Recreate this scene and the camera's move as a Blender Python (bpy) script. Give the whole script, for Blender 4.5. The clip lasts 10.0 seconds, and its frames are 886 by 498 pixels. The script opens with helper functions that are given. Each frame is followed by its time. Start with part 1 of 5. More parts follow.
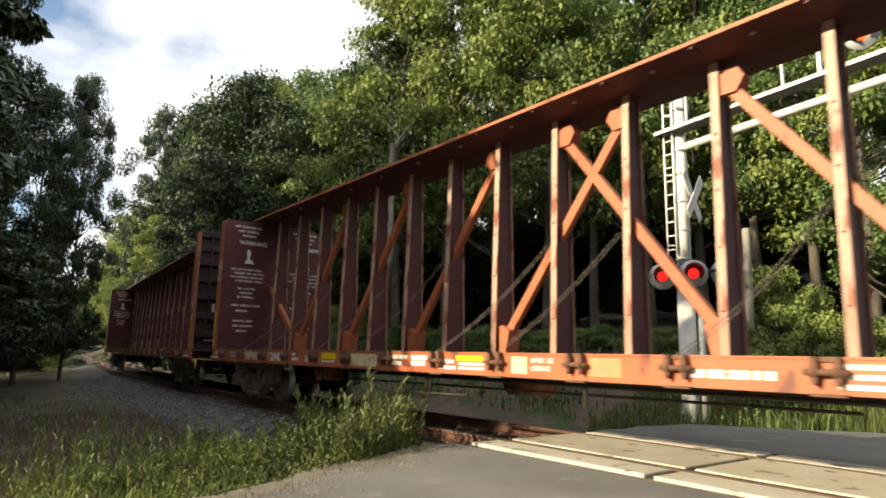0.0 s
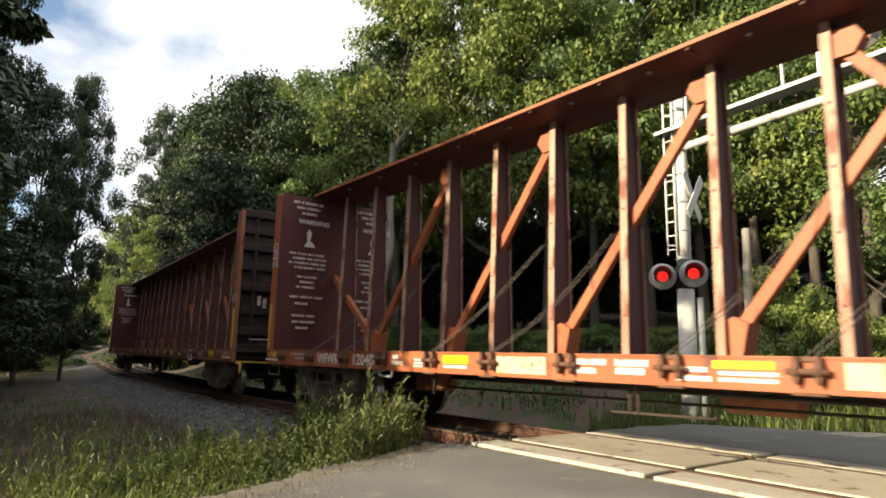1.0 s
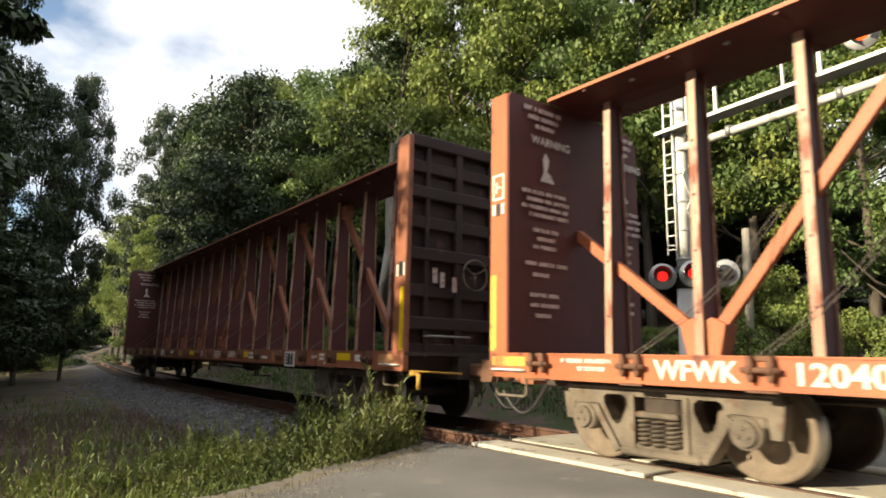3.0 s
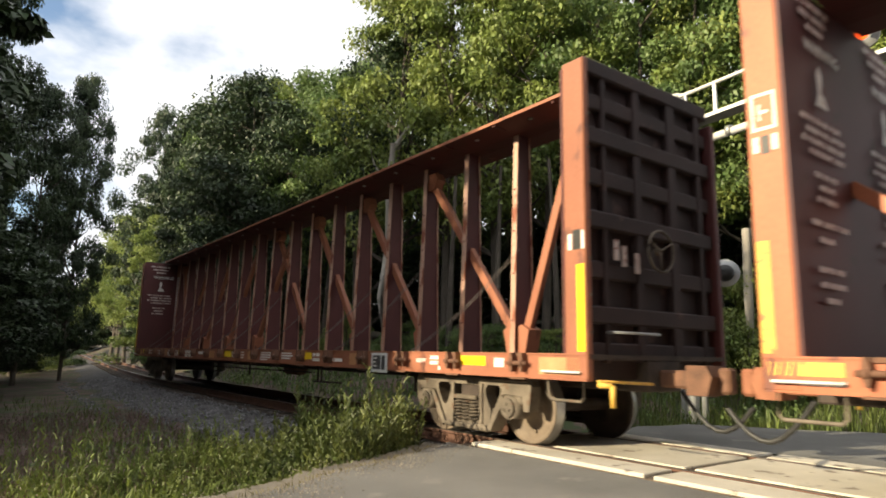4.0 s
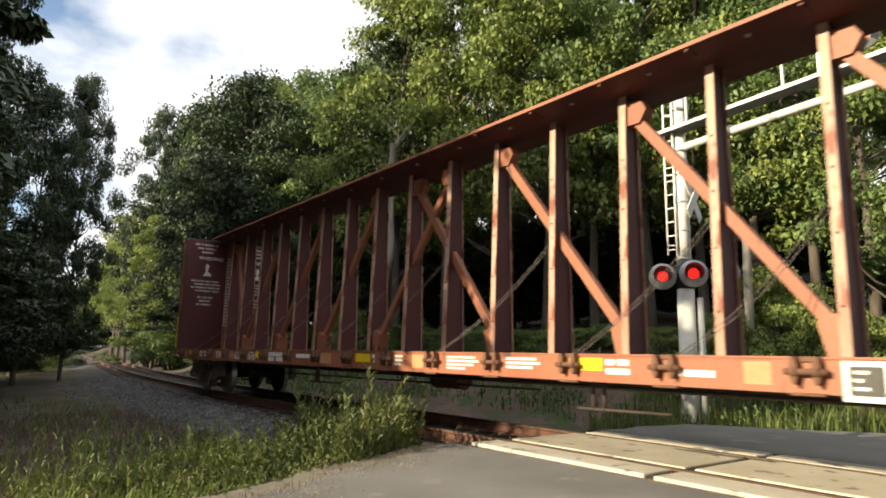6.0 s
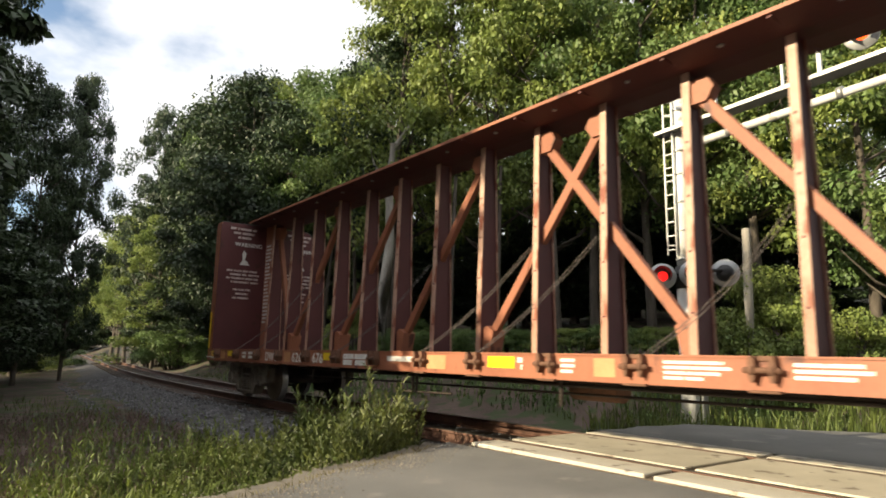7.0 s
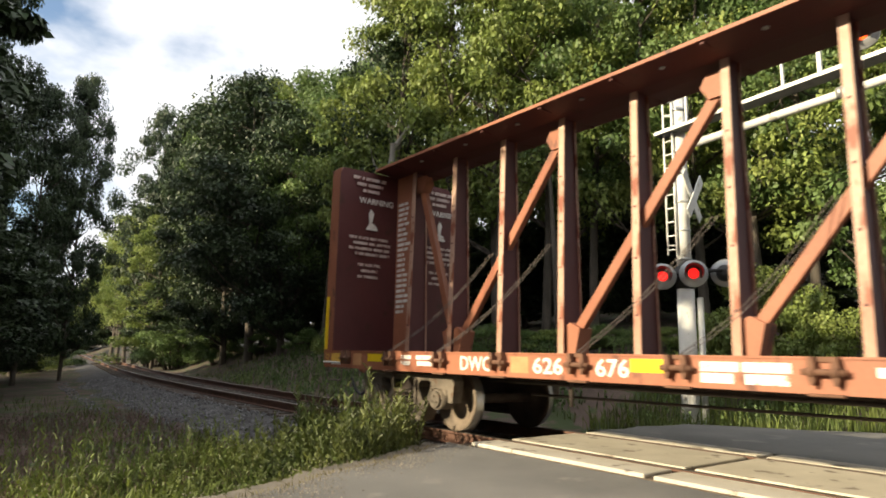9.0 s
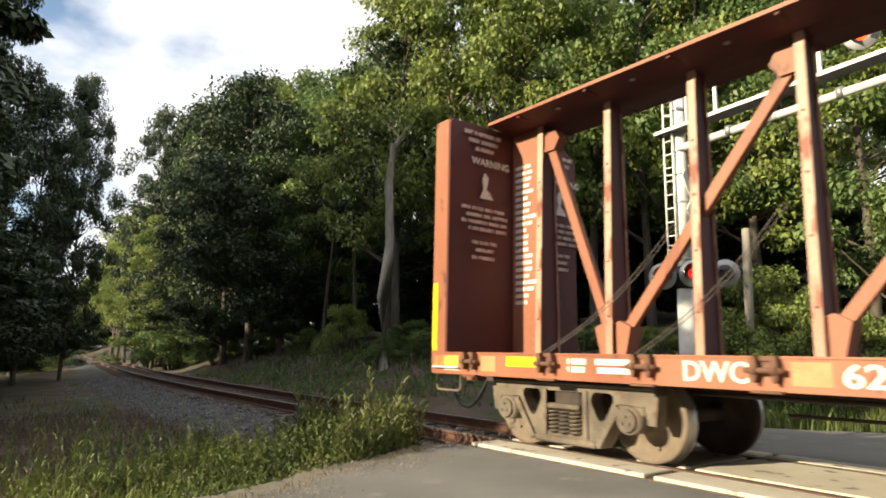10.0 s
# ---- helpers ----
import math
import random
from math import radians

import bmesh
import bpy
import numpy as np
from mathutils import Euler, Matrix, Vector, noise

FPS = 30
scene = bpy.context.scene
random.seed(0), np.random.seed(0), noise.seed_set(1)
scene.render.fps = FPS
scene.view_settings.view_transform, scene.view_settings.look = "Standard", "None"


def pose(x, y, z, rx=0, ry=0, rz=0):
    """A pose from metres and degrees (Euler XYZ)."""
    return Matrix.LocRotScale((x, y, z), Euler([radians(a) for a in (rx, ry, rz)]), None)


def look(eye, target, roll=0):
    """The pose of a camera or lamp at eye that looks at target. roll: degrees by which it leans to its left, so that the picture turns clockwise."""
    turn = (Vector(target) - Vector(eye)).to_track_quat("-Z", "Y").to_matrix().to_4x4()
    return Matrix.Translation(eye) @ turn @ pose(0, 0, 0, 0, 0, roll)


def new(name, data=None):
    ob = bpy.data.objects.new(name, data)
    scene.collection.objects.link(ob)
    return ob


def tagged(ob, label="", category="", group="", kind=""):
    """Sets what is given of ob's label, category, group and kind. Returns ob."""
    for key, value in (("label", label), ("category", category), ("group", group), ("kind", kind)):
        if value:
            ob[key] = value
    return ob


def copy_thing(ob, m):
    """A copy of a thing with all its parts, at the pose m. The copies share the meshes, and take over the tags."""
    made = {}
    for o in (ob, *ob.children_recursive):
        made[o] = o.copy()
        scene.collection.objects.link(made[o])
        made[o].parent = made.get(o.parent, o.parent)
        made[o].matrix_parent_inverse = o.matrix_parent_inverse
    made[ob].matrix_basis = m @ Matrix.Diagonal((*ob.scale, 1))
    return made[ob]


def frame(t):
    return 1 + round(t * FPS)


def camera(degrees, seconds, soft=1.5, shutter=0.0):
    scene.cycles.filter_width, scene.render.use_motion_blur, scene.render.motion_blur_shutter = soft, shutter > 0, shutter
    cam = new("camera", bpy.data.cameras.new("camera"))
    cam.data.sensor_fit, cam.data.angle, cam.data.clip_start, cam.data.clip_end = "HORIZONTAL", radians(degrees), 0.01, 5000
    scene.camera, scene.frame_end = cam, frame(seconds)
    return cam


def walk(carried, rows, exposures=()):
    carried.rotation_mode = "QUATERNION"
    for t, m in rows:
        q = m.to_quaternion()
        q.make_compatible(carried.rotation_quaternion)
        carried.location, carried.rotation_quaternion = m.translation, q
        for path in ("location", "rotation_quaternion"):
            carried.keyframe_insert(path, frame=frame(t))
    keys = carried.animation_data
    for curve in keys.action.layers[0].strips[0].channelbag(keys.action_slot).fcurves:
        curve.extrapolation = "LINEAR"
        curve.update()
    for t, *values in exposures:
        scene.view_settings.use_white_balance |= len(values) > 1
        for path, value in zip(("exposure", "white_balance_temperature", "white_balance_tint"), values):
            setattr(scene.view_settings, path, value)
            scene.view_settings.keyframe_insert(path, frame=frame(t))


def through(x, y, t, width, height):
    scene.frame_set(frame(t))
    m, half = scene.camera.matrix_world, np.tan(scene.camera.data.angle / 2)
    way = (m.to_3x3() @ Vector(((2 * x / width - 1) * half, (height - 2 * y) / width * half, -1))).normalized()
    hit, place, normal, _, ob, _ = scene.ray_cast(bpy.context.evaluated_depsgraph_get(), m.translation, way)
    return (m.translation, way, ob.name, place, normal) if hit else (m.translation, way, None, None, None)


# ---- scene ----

# ---- camera ----
cam = camera(70.34, 10.0, soft=1.75, shutter=0.4)
EYE = Vector((0.0, -6.70, 1.081))
YAW, PITCH = radians(52.31), radians(9.57)
AIM = EYE + Vector((-math.sin(YAW) * math.cos(PITCH), math.cos(YAW) * math.cos(PITCH), math.sin(PITCH)))
walk(cam, [(0.0, look(EYE, AIM, 1.12)), (10.0, look(EYE, AIM, 1.12))], exposures=[(0.0, 0.92), (10.0, 0.92)])

# ---- light ----
SUN_EL, SUN_AZ = radians(19.0), radians(10.0)      # azimuth: from -y towards -x
to_sun = Vector((-math.sin(SUN_AZ) * math.cos(SUN_EL), -math.cos(SUN_AZ) * math.cos(SUN_EL), math.sin(SUN_EL)))
sun_data = bpy.data.lights.new("sun", "SUN")
sun_data.energy, sun_data.angle, sun_data.color = 5.0, radians(0.6), (1.0, 0.85, 0.575)
sun = new("sun", sun_data)
sun.matrix_world = look((0, 0, 30), Vector((0, 0, 30)) - to_sun)

world = bpy.data.worlds.new("sky")
scene.world = world
world.use_nodes = True
wn, wl = world.node_tree.nodes, world.node_tree.links
wn.clear()
w_out, w_bg = wn.new("ShaderNodeOutputWorld"), wn.new("ShaderNodeBackground")
w_sky = wn.new("ShaderNodeTexSky")
w_sky.sky_type, w_sky.sun_disc, w_sky.sun_elevation, w_sky.sun_rotation = "NISHITA", False, SUN_EL, radians(180) + SUN_AZ
w_co, w_map, w_noise, w_ramp, w_mix = (wn.new("ShaderNodeTexCoord"), wn.new("ShaderNodeMapping"), wn.new("ShaderNodeTexNoise"),
                                       wn.new("ShaderNodeValToRGB"), wn.new("ShaderNodeMix"))
w_mix.data_type = "RGBA"
w_map.inputs["Scale"].default_value = (1.6, 1.6, 3.2)
w_map.inputs["Location"].default_value = (0.75, 0.2, 0.4)
w_noise.inputs["Scale"].default_value, w_noise.inputs["Detail"].default_value = 1.5, 7.0
w_ramp.color_ramp.elements[0].position, w_ramp.color_ramp.elements[1].position = 0.28, 0.40
w_mix.inputs["B"].default_value = (5.5, 5.5, 5.6, 1.0)
wl.new(w_co.outputs["Generated"], w_map.inputs["Vector"])
wl.new(w_map.outputs["Vector"], w_noise.inputs["Vector"])
w_dot, w_gap, w_sub = wn.new("ShaderNodeVectorMath"), wn.new("ShaderNodeMapRange"), wn.new("ShaderNodeMath")
w_dot.operation, w_sub.operation = "DOT_PRODUCT", "SUBTRACT"      # the clouds thin out over the end of the line
w_dot.inputs[1].default_value = (-0.936, 0.106, 0.335)
w_gap.inputs["From Min"].default_value, w_gap.inputs["From Max"].default_value, w_gap.inputs["To Max"].default_value = 0.960, 1.0, 0.12
wl.new(w_co.outputs["Generated"], w_dot.inputs[0])
wl.new(w_dot.outputs["Value"], w_gap.inputs["Value"])
wl.new(w_noise.outputs["Fac"], w_sub.inputs[0])
wl.new(w_gap.outputs["Result"], w_sub.inputs[1])
wl.new(w_sub.outputs[0], w_ramp.inputs["Fac"])
wl.new(w_ramp.outputs["Color"], w_mix.inputs["Factor"])
wl.new(w_sky.outputs["Color"], w_mix.inputs["A"])
wl.new(w_mix.outputs["Result"], w_bg.inputs["Color"])
w_bg.inputs["Strength"].default_value = 0.12
wl.new(w_bg.outputs["Background"], w_out.inputs["Surface"])


# ---- materials ----
def surface(name, dark, light, rough=0.7, metal=0.0, scale=3.0, fine=60.0, bump=0.15, wear=None, wear_amount=0.0, vary=0.0, island=0.0, contrast=0.25, streak=1.0):
    """A weathered surface: two colours mixed by a broad noise, a fine grain that also gives relief, and patches of wear."""
    m = bpy.data.materials.new(name)
    m.use_nodes = True
    n, l = m.node_tree.nodes, m.node_tree.links
    b = n["Principled BSDF"]
    co, mp = n.new("ShaderNodeTexCoord"), n.new("ShaderNodeMapping")
    mp.inputs["Scale"].default_value = (1, 1, streak)
    l.new(co.outputs["Object"], mp.inputs["Vector"])
    big, small = n.new("ShaderNodeTexNoise"), n.new("ShaderNodeTexNoise")
    big.inputs["Scale"].default_value, big.inputs["Detail"].default_value = scale, 6
    small.inputs["Scale"].default_value, small.inputs["Detail"].default_value = fine, 3
    for t in (big, small):
        l.new(mp.outputs["Vector"], t.inputs["Vector"])
    add = n.new("ShaderNodeMath")
    add.operation = "MULTIPLY_ADD"
    l.new(small.outputs["Fac"], add.inputs[0])
    add.inputs[1].default_value = 0.5
    l.new(big.outputs["Fac"], add.inputs[2])
    ramp = n.new("ShaderNodeValToRGB")
    ramp.color_ramp.elements[0].position, ramp.color_ramp.elements[1].position = 0.75 - contrast, 0.75 + contrast
    ramp.color_ramp.elements[0].color, ramp.color_ramp.elements[1].color = (*dark, 1), (*light, 1)
    l.new(add.outputs[0], ramp.inputs["Fac"])
    colour = ramp.outputs["Color"]
    if wear:
        spots, cut, mix = n.new("ShaderNodeTexNoise"), n.new("ShaderNodeValToRGB"), n.new("ShaderNodeMix")
        spots.inputs["Scale"].default_value, spots.inputs["Detail"].default_value = scale * 2.3, 9
        l.new(mp.outputs["Vector"], spots.inputs["Vector"])
        cut.color_ramp.elements[0].position, cut.color_ramp.elements[1].position = 0.66 - wear_amount, 0.72 - wear_amount
        l.new(spots.outputs["Fac"], cut.inputs["Fac"])
        mix.data_type = "RGBA"
        mix.inputs["B"].default_value = (*wear, 1)
        l.new(cut.outputs["Color"], mix.inputs["Factor"])
        l.new(colour, mix.inputs["A"])
        colour = mix.outputs["Result"]
    if vary or island:
        hsv, rng, src = n.new("ShaderNodeHueSaturation"), n.new("ShaderNodeMapRange"), n.new("ShaderNodeNewGeometry" if island else "ShaderNodeObjectInfo")
        rng.inputs["To Min"].default_value, rng.inputs["To Max"].default_value = 1 - (vary or island), 1 + (vary or island)
        l.new(src.outputs["Random Per Island" if island else "Random"], rng.inputs["Value"])
        l.new(rng.outputs["Result"], hsv.inputs["Value"])
        l.new(colour, hsv.inputs["Color"])
        colour = hsv.outputs["Color"]
    l.new(colour, b.inputs["Base Color"])
    b.inputs["Roughness"].default_value, b.inputs["Metallic"].default_value = rough, metal
    if bump:
        bp = n.new("ShaderNodeBump")
        bp.inputs["Strength"].default_value, bp.inputs["Distance"].default_value = bump, 0.02
        l.new(add.outputs[0], bp.inputs["Height"])
        l.new(bp.outputs["Normal"], b.inputs["Normal"])
    return m


def foliage(name, dark, light, island=0.35, through=0.30):
    """Leaves: each one of its own shade, some light passing through."""
    m = surface(name, dark, light, rough=0.55, scale=0.35, fine=4.0, bump=0, island=island, contrast=0.16)
    n, l = m.node_tree.nodes, m.node_tree.links
    b, out = n["Principled BSDF"], n["Material Output"]
    tr, mix = n.new("ShaderNodeBsdfTranslucent"), n.new("ShaderNodeMixShader")
    col = b.inputs["Base Color"].links[0].from_socket
    l.new(col, tr.inputs["Color"])
    mix.inputs["Fac"].default_value = through
    l.new(b.outputs["BSDF"], mix.inputs[1])
    l.new(tr.outputs["BSDF"], mix.inputs[2])
    l.new(mix.outputs["Shader"], out.inputs["Surface"])
    return m


def glow(name, colour, strength):
    m = surface(name, colour, colour, rough=0.25, bump=0)
    b = m.node_tree.nodes["Principled BSDF"]
    b.inputs["Emission Color"].default_value, b.inputs["Emission Strength"].default_value = (*colour, 1), strength
    return m


M = {
    "paint_orange": surface("paint_orange", (0.33, 0.088, 0.034), (0.46, 0.148, 0.062), 0.55, scale=1.4, fine=45, bump=0.08, wear=(0.16, 0.05, 0.03), wear_amount=0.03, streak=0.5),
    "paint_brown": surface("paint_brown", (0.25, 0.084, 0.044), (0.35, 0.134, 0.072), 0.58, scale=1.3, fine=45, bump=0.08, wear=(0.12, 0.045, 0.03), wear_amount=0.04, streak=0.5),
    # post flanges: paint made paler to stand for direct sun
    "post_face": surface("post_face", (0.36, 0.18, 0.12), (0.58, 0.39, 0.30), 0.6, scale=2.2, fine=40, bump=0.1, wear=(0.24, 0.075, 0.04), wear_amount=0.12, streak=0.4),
    # the top beam's red, darkened to imitate its shaded underside
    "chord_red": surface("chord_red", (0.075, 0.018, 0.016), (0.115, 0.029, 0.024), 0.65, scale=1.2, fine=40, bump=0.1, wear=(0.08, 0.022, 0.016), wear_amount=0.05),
    # car red lowered for faces that get no sun: bulkheads, webs, far corner posts
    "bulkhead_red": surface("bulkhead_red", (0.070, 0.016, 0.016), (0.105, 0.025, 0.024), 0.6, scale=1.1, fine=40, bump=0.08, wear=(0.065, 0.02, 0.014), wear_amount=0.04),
    # dirty brown outer side, made darker still for facing away from the sun
    "bulkhead_grime": surface("bulkhead_grime", (0.018, 0.010, 0.010), (0.042, 0.020, 0.019), 0.75, scale=1.5, fine=40, bump=0.15, wear=(0.07, 0.035, 0.03), wear_amount=0.02),
    "underframe": surface("underframe", (0.035, 0.026, 0.022), (0.085, 0.062, 0.05), 0.85, scale=4, fine=50, bump=0.3),
    "cast_steel": surface("cast_steel", (0.075, 0.060, 0.046), (0.195, 0.160, 0.122), 0.75, scale=3, fine=70, bump=0.3, contrast=0.17, wear=(0.12, 0.075, 0.05), wear_amount=0.05),
    "wheel_steel": surface("wheel_steel", (0.12, 0.09, 0.065), (0.21, 0.16, 0.115), 0.7, scale=5, fine=60, bump=0.2),
    "tread_steel": surface("tread_steel", (0.45, 0.44, 0.42), (0.6, 0.58, 0.55), 0.3, 0.9, scale=10, fine=90, bump=0.05),
    "rusty_iron": surface("rusty_iron", (0.085, 0.042, 0.026), (0.20, 0.095, 0.055), 0.8, scale=6, fine=70, bump=0.3),
    "rust_orange": surface("rust_orange", (0.20, 0.07, 0.035), (0.34, 0.14, 0.075), 0.8, scale=6, fine=70, bump=0.3),
    "cable": surface("cable", (0.10, 0.08, 0.075), (0.22, 0.19, 0.17), 0.6, 0.4, scale=20, fine=90, bump=0.2),
    "white_stencil": surface("white_stencil", (0.62, 0.58, 0.54), (0.82, 0.79, 0.75), 0.6, scale=5, fine=60, bump=0, wear=(0.40, 0.20, 0.14), wear_amount=0.03),
    "worn_stencil": surface("worn_stencil", (0.42, 0.30, 0.27), (0.66, 0.56, 0.52), 0.6, scale=7, fine=60, bump=0, wear=(0.21, 0.06, 0.045), wear_amount=0.10),
    "yellow_reflector": surface("yellow_reflector", (0.78, 0.52, 0.01), (0.88, 0.62, 0.02), 0.4, scale=6, fine=60, bump=0),
    "yellow_faded": surface("yellow_faded", (0.62, 0.36, 0.06), (0.72, 0.44, 0.08), 0.6, scale=6, fine=60, bump=0, wear=(0.4, 0.16, 0.06), wear_amount=0.06),
    "patch_tan": surface("patch_tan", (0.44, 0.20, 0.09), (0.56, 0.30, 0.14), 0.6, scale=5, fine=50, bump=0),
    "patch_cream": surface("patch_cream", (0.60, 0.46, 0.28), (0.74, 0.60, 0.40), 0.6, scale=6, fine=60, bump=0, wear=(0.42, 0.16, 0.08), wear_amount=0.07),
    "black_panel": surface("black_panel", (0.035, 0.035, 0.035), (0.07, 0.065, 0.06), 0.6, scale=5, bump=0),
    "white_metal": surface("white_metal", (0.60, 0.60, 0.58), (0.78, 0.78, 0.76), 0.45, scale=3, fine=50, bump=0.05, wear=(0.45, 0.42, 0.37), wear_amount=0.02),
    "grey_metal": surface("grey_metal", (0.34, 0.35, 0.35), (0.47, 0.48, 0.48), 0.4, 0.5, scale=4, fine=50, bump=0.05),
    "grating": surface("grating", (0.05, 0.05, 0.05), (0.10, 0.10, 0.095), 0.75, 0.0, scale=6, fine=50, bump=0.2),
    "black_metal": surface("black_metal", (0.012, 0.012, 0.012), (0.03, 0.03, 0.03), 0.5, scale=4, bump=0.05),
    "red_lens": glow("red_lens", (0.80, 0.015, 0.012), 0.9),
    "amber_lens": glow("amber_lens", (1.0, 0.09, 0.012), 1.6),
    "asphalt": surface("asphalt", (0.11, 0.107, 0.10), (0.195, 0.188, 0.172), 0.9, scale=0.8, fine=120, bump=0.6, wear=(0.20, 0.19, 0.17), wear_amount=0.04),
    "concrete": surface("concrete", (0.46, 0.42, 0.35), (0.64, 0.59, 0.50), 0.85, scale=1.6, fine=60, bump=0.3, wear=(0.24, 0.20, 0.16), wear_amount=0.05, vary=0.06),
    "filler": surface("filler", (0.07, 0.052, 0.038), (0.14, 0.105, 0.075), 0.95, scale=4, fine=80, bump=0.6),
    "rail": surface("rail", (0.055, 0.027, 0.018), (0.14, 0.062, 0.038), 0.75, scale=6, fine=60, bump=0.2),
    "rail_head": surface("rail_head", (0.20, 0.18, 0.165), (0.36, 0.33, 0.30), 0.38, 0.8, scale=6, fine=60, bump=0.05),
    "tie_wood": surface("tie_wood", (0.04, 0.03, 0.024), (0.11, 0.085, 0.065), 0.9, scale=5, fine=60, bump=0.5, vary=0.25),
    "ballast": surface("ballast", (0.05, 0.047, 0.047), (0.11, 0.104, 0.102), 0.95, scale=3, fine=40, bump=0.9),
    "stone": surface("stone", (0.08, 0.08, 0.085), (0.21, 0.205, 0.21), 0.9, scale=3, fine=30, bump=0.4, island=0.5),
    "edge_stone": surface("edge_stone", (0.15, 0.13, 0.105), (0.30, 0.265, 0.215), 0.9, scale=3, fine=30, bump=0.2, island=0.4),
    "soil": surface("soil", (0.05, 0.034, 0.027), (0.14, 0.098, 0.078), 0.95, scale=0.7, fine=18, bump=0.8, wear=(0.045, 0.062, 0.02), wear_amount=0.16),
    "gravel": surface("gravel", (0.12, 0.105, 0.085), (0.24, 0.21, 0.165), 0.95, scale=2.2, fine=60, bump=0.8),
    "bark": surface("bark", (0.045, 0.036, 0.028), (0.12, 0.10, 0.08), 0.9, scale=4, fine=30, bump=0.7, streak=0.25),
    "bark_pale": surface("bark_pale", (0.22, 0.20, 0.17), (0.40, 0.37, 0.32), 0.85, scale=4, fine=30, bump=0.6, streak=0.3),
    "leaf_mid": foliage("leaf_mid", (0.074, 0.132, 0.036), (0.178, 0.245, 0.078)),
    "leaf_light": foliage("leaf_light", (0.135, 0.195, 0.046), (0.28, 0.325, 0.085)),
    # leaf green darkened and less see-through, to stand for shaded woods
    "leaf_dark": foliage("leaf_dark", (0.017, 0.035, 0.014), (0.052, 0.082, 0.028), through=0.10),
    "grass": foliage("grass", (0.060, 0.092, 0.020), (0.150, 0.185, 0.042), island=0.4, through=0.35),
    "weed": foliage("weed", (0.052, 0.074, 0.018), (0.138, 0.156, 0.038), island=0.4, through=0.3),
    "dry_grass": foliage("dry_grass", (0.12, 0.11, 0.05), (0.23, 0.19, 0.09), island=0.35, through=0.3),
    "dead_stem": foliage("dead_stem", (0.075, 0.048, 0.040), (0.16, 0.105, 0.085), island=0.3, through=0.2),
    "siding": surface("siding", (0.50, 0.50, 0.49), (0.66, 0.66, 0.64), 0.7, scale=2, fine=30, bump=0.1),
    "roof_shingle": surface("roof_shingle", (0.09, 0.085, 0.085), (0.17, 0.16, 0.16), 0.9, scale=3, fine=30, bump=0.4),
    "dark_pane": surface("dark_pane", (0.02, 0.022, 0.025), (0.03, 0.033, 0.036), 0.08, bump=0),
}


# ---- mesh tools ----
def part(name, bm, material, parent=None, label="", at=None, smooth=False):
    """Links a bmesh as one mesh object under a thing or a part."""
    me = bpy.data.meshes.new(name)
    bm.normal_update()
    bm.to_mesh(me)
    bm.free()
    for mm in (material if isinstance(material, (list, tuple)) else [material]):
        me.materials.append(mm)
    if smooth:
        for f in me.polygons:
            f.use_smooth = True
    ob = new(name, me)
    if parent:
        ob.parent = parent
    if at is not None:
        ob.matrix_basis = at
    if label:
        ob["label"] = label
    return ob


def again(ob, at, parent=None):
    """Another part on the same mesh."""
    c = new(ob.name.split(".")[0], ob.data)
    c.parent = parent or ob.parent
    c.matrix_basis = at
    if "label" in ob:
        c["label"] = ob["label"]
    return c


def box(bm, x0, x1, y0, y1, z0, z1, bevel=0.0, mat=0, m=None):
    r = bmesh.ops.create_cube(bm, size=1.0)
    vs = r["verts"]
    for v in vs:
        v.co = Vector((x0 + (v.co.x + 0.5) * (x1 - x0), y0 + (v.co.y + 0.5) * (y1 - y0), z0 + (v.co.z + 0.5) * (z1 - z0)))
    fs = list({f for v in vs for f in v.link_faces})
    if m:
        bmesh.ops.transform(bm, matrix=m, verts=vs)
    if bevel:
        es = list({e for v in vs for e in v.link_edges})
        rr = bmesh.ops.bevel(bm, geom=es, offset=bevel, segments=1, affect="EDGES", profile=0.5)
        fs = list({f for f in rr["faces"]} | {f for f in fs if f.is_valid})
    for f in fs:
        f.material_index = mat
    return fs


def rod(bm, a, b, r0, r1=None, n=8, mat=0, caps=True):
    """A round bar from a to b."""
    a, b = Vector(a), Vector(b)
    r1 = r0 if r1 is None else r1
    q = (b - a).to_track_quat("Z", "Y").to_matrix().to_4x4()
    res = bmesh.ops.create_cone(bm, cap_ends=caps, segments=n, radius1=r0, radius2=r1, depth=(b - a).length,
                                matrix=Matrix.Translation((a + b) / 2) @ q)
    for f in {f for v in res["verts"] for f in v.link_faces}:
        f.material_index = mat
        f.smooth = len(f.verts) == 4
    return res["verts"]


def prism(bm, outline, y0, y1, mat=0):
    """An outline in x and z, drawn out from y0 to y1."""
    lo = [bm.verts.new((x, y0, z)) for x, z in outline]
    hi = [bm.verts.new((x, y1, z)) for x, z in outline]
    n = len(outline)
    fs = [bm.faces.new(lo), bm.faces.new(hi[::-1])]
    for i in range(n):
        fs.append(bm.faces.new((lo[i], hi[i], hi[(i + 1) % n], lo[(i + 1) % n])))
    for f in fs:
        f.material_index = mat
    bmesh.ops.recalc_face_normals(bm, faces=fs)
    return fs


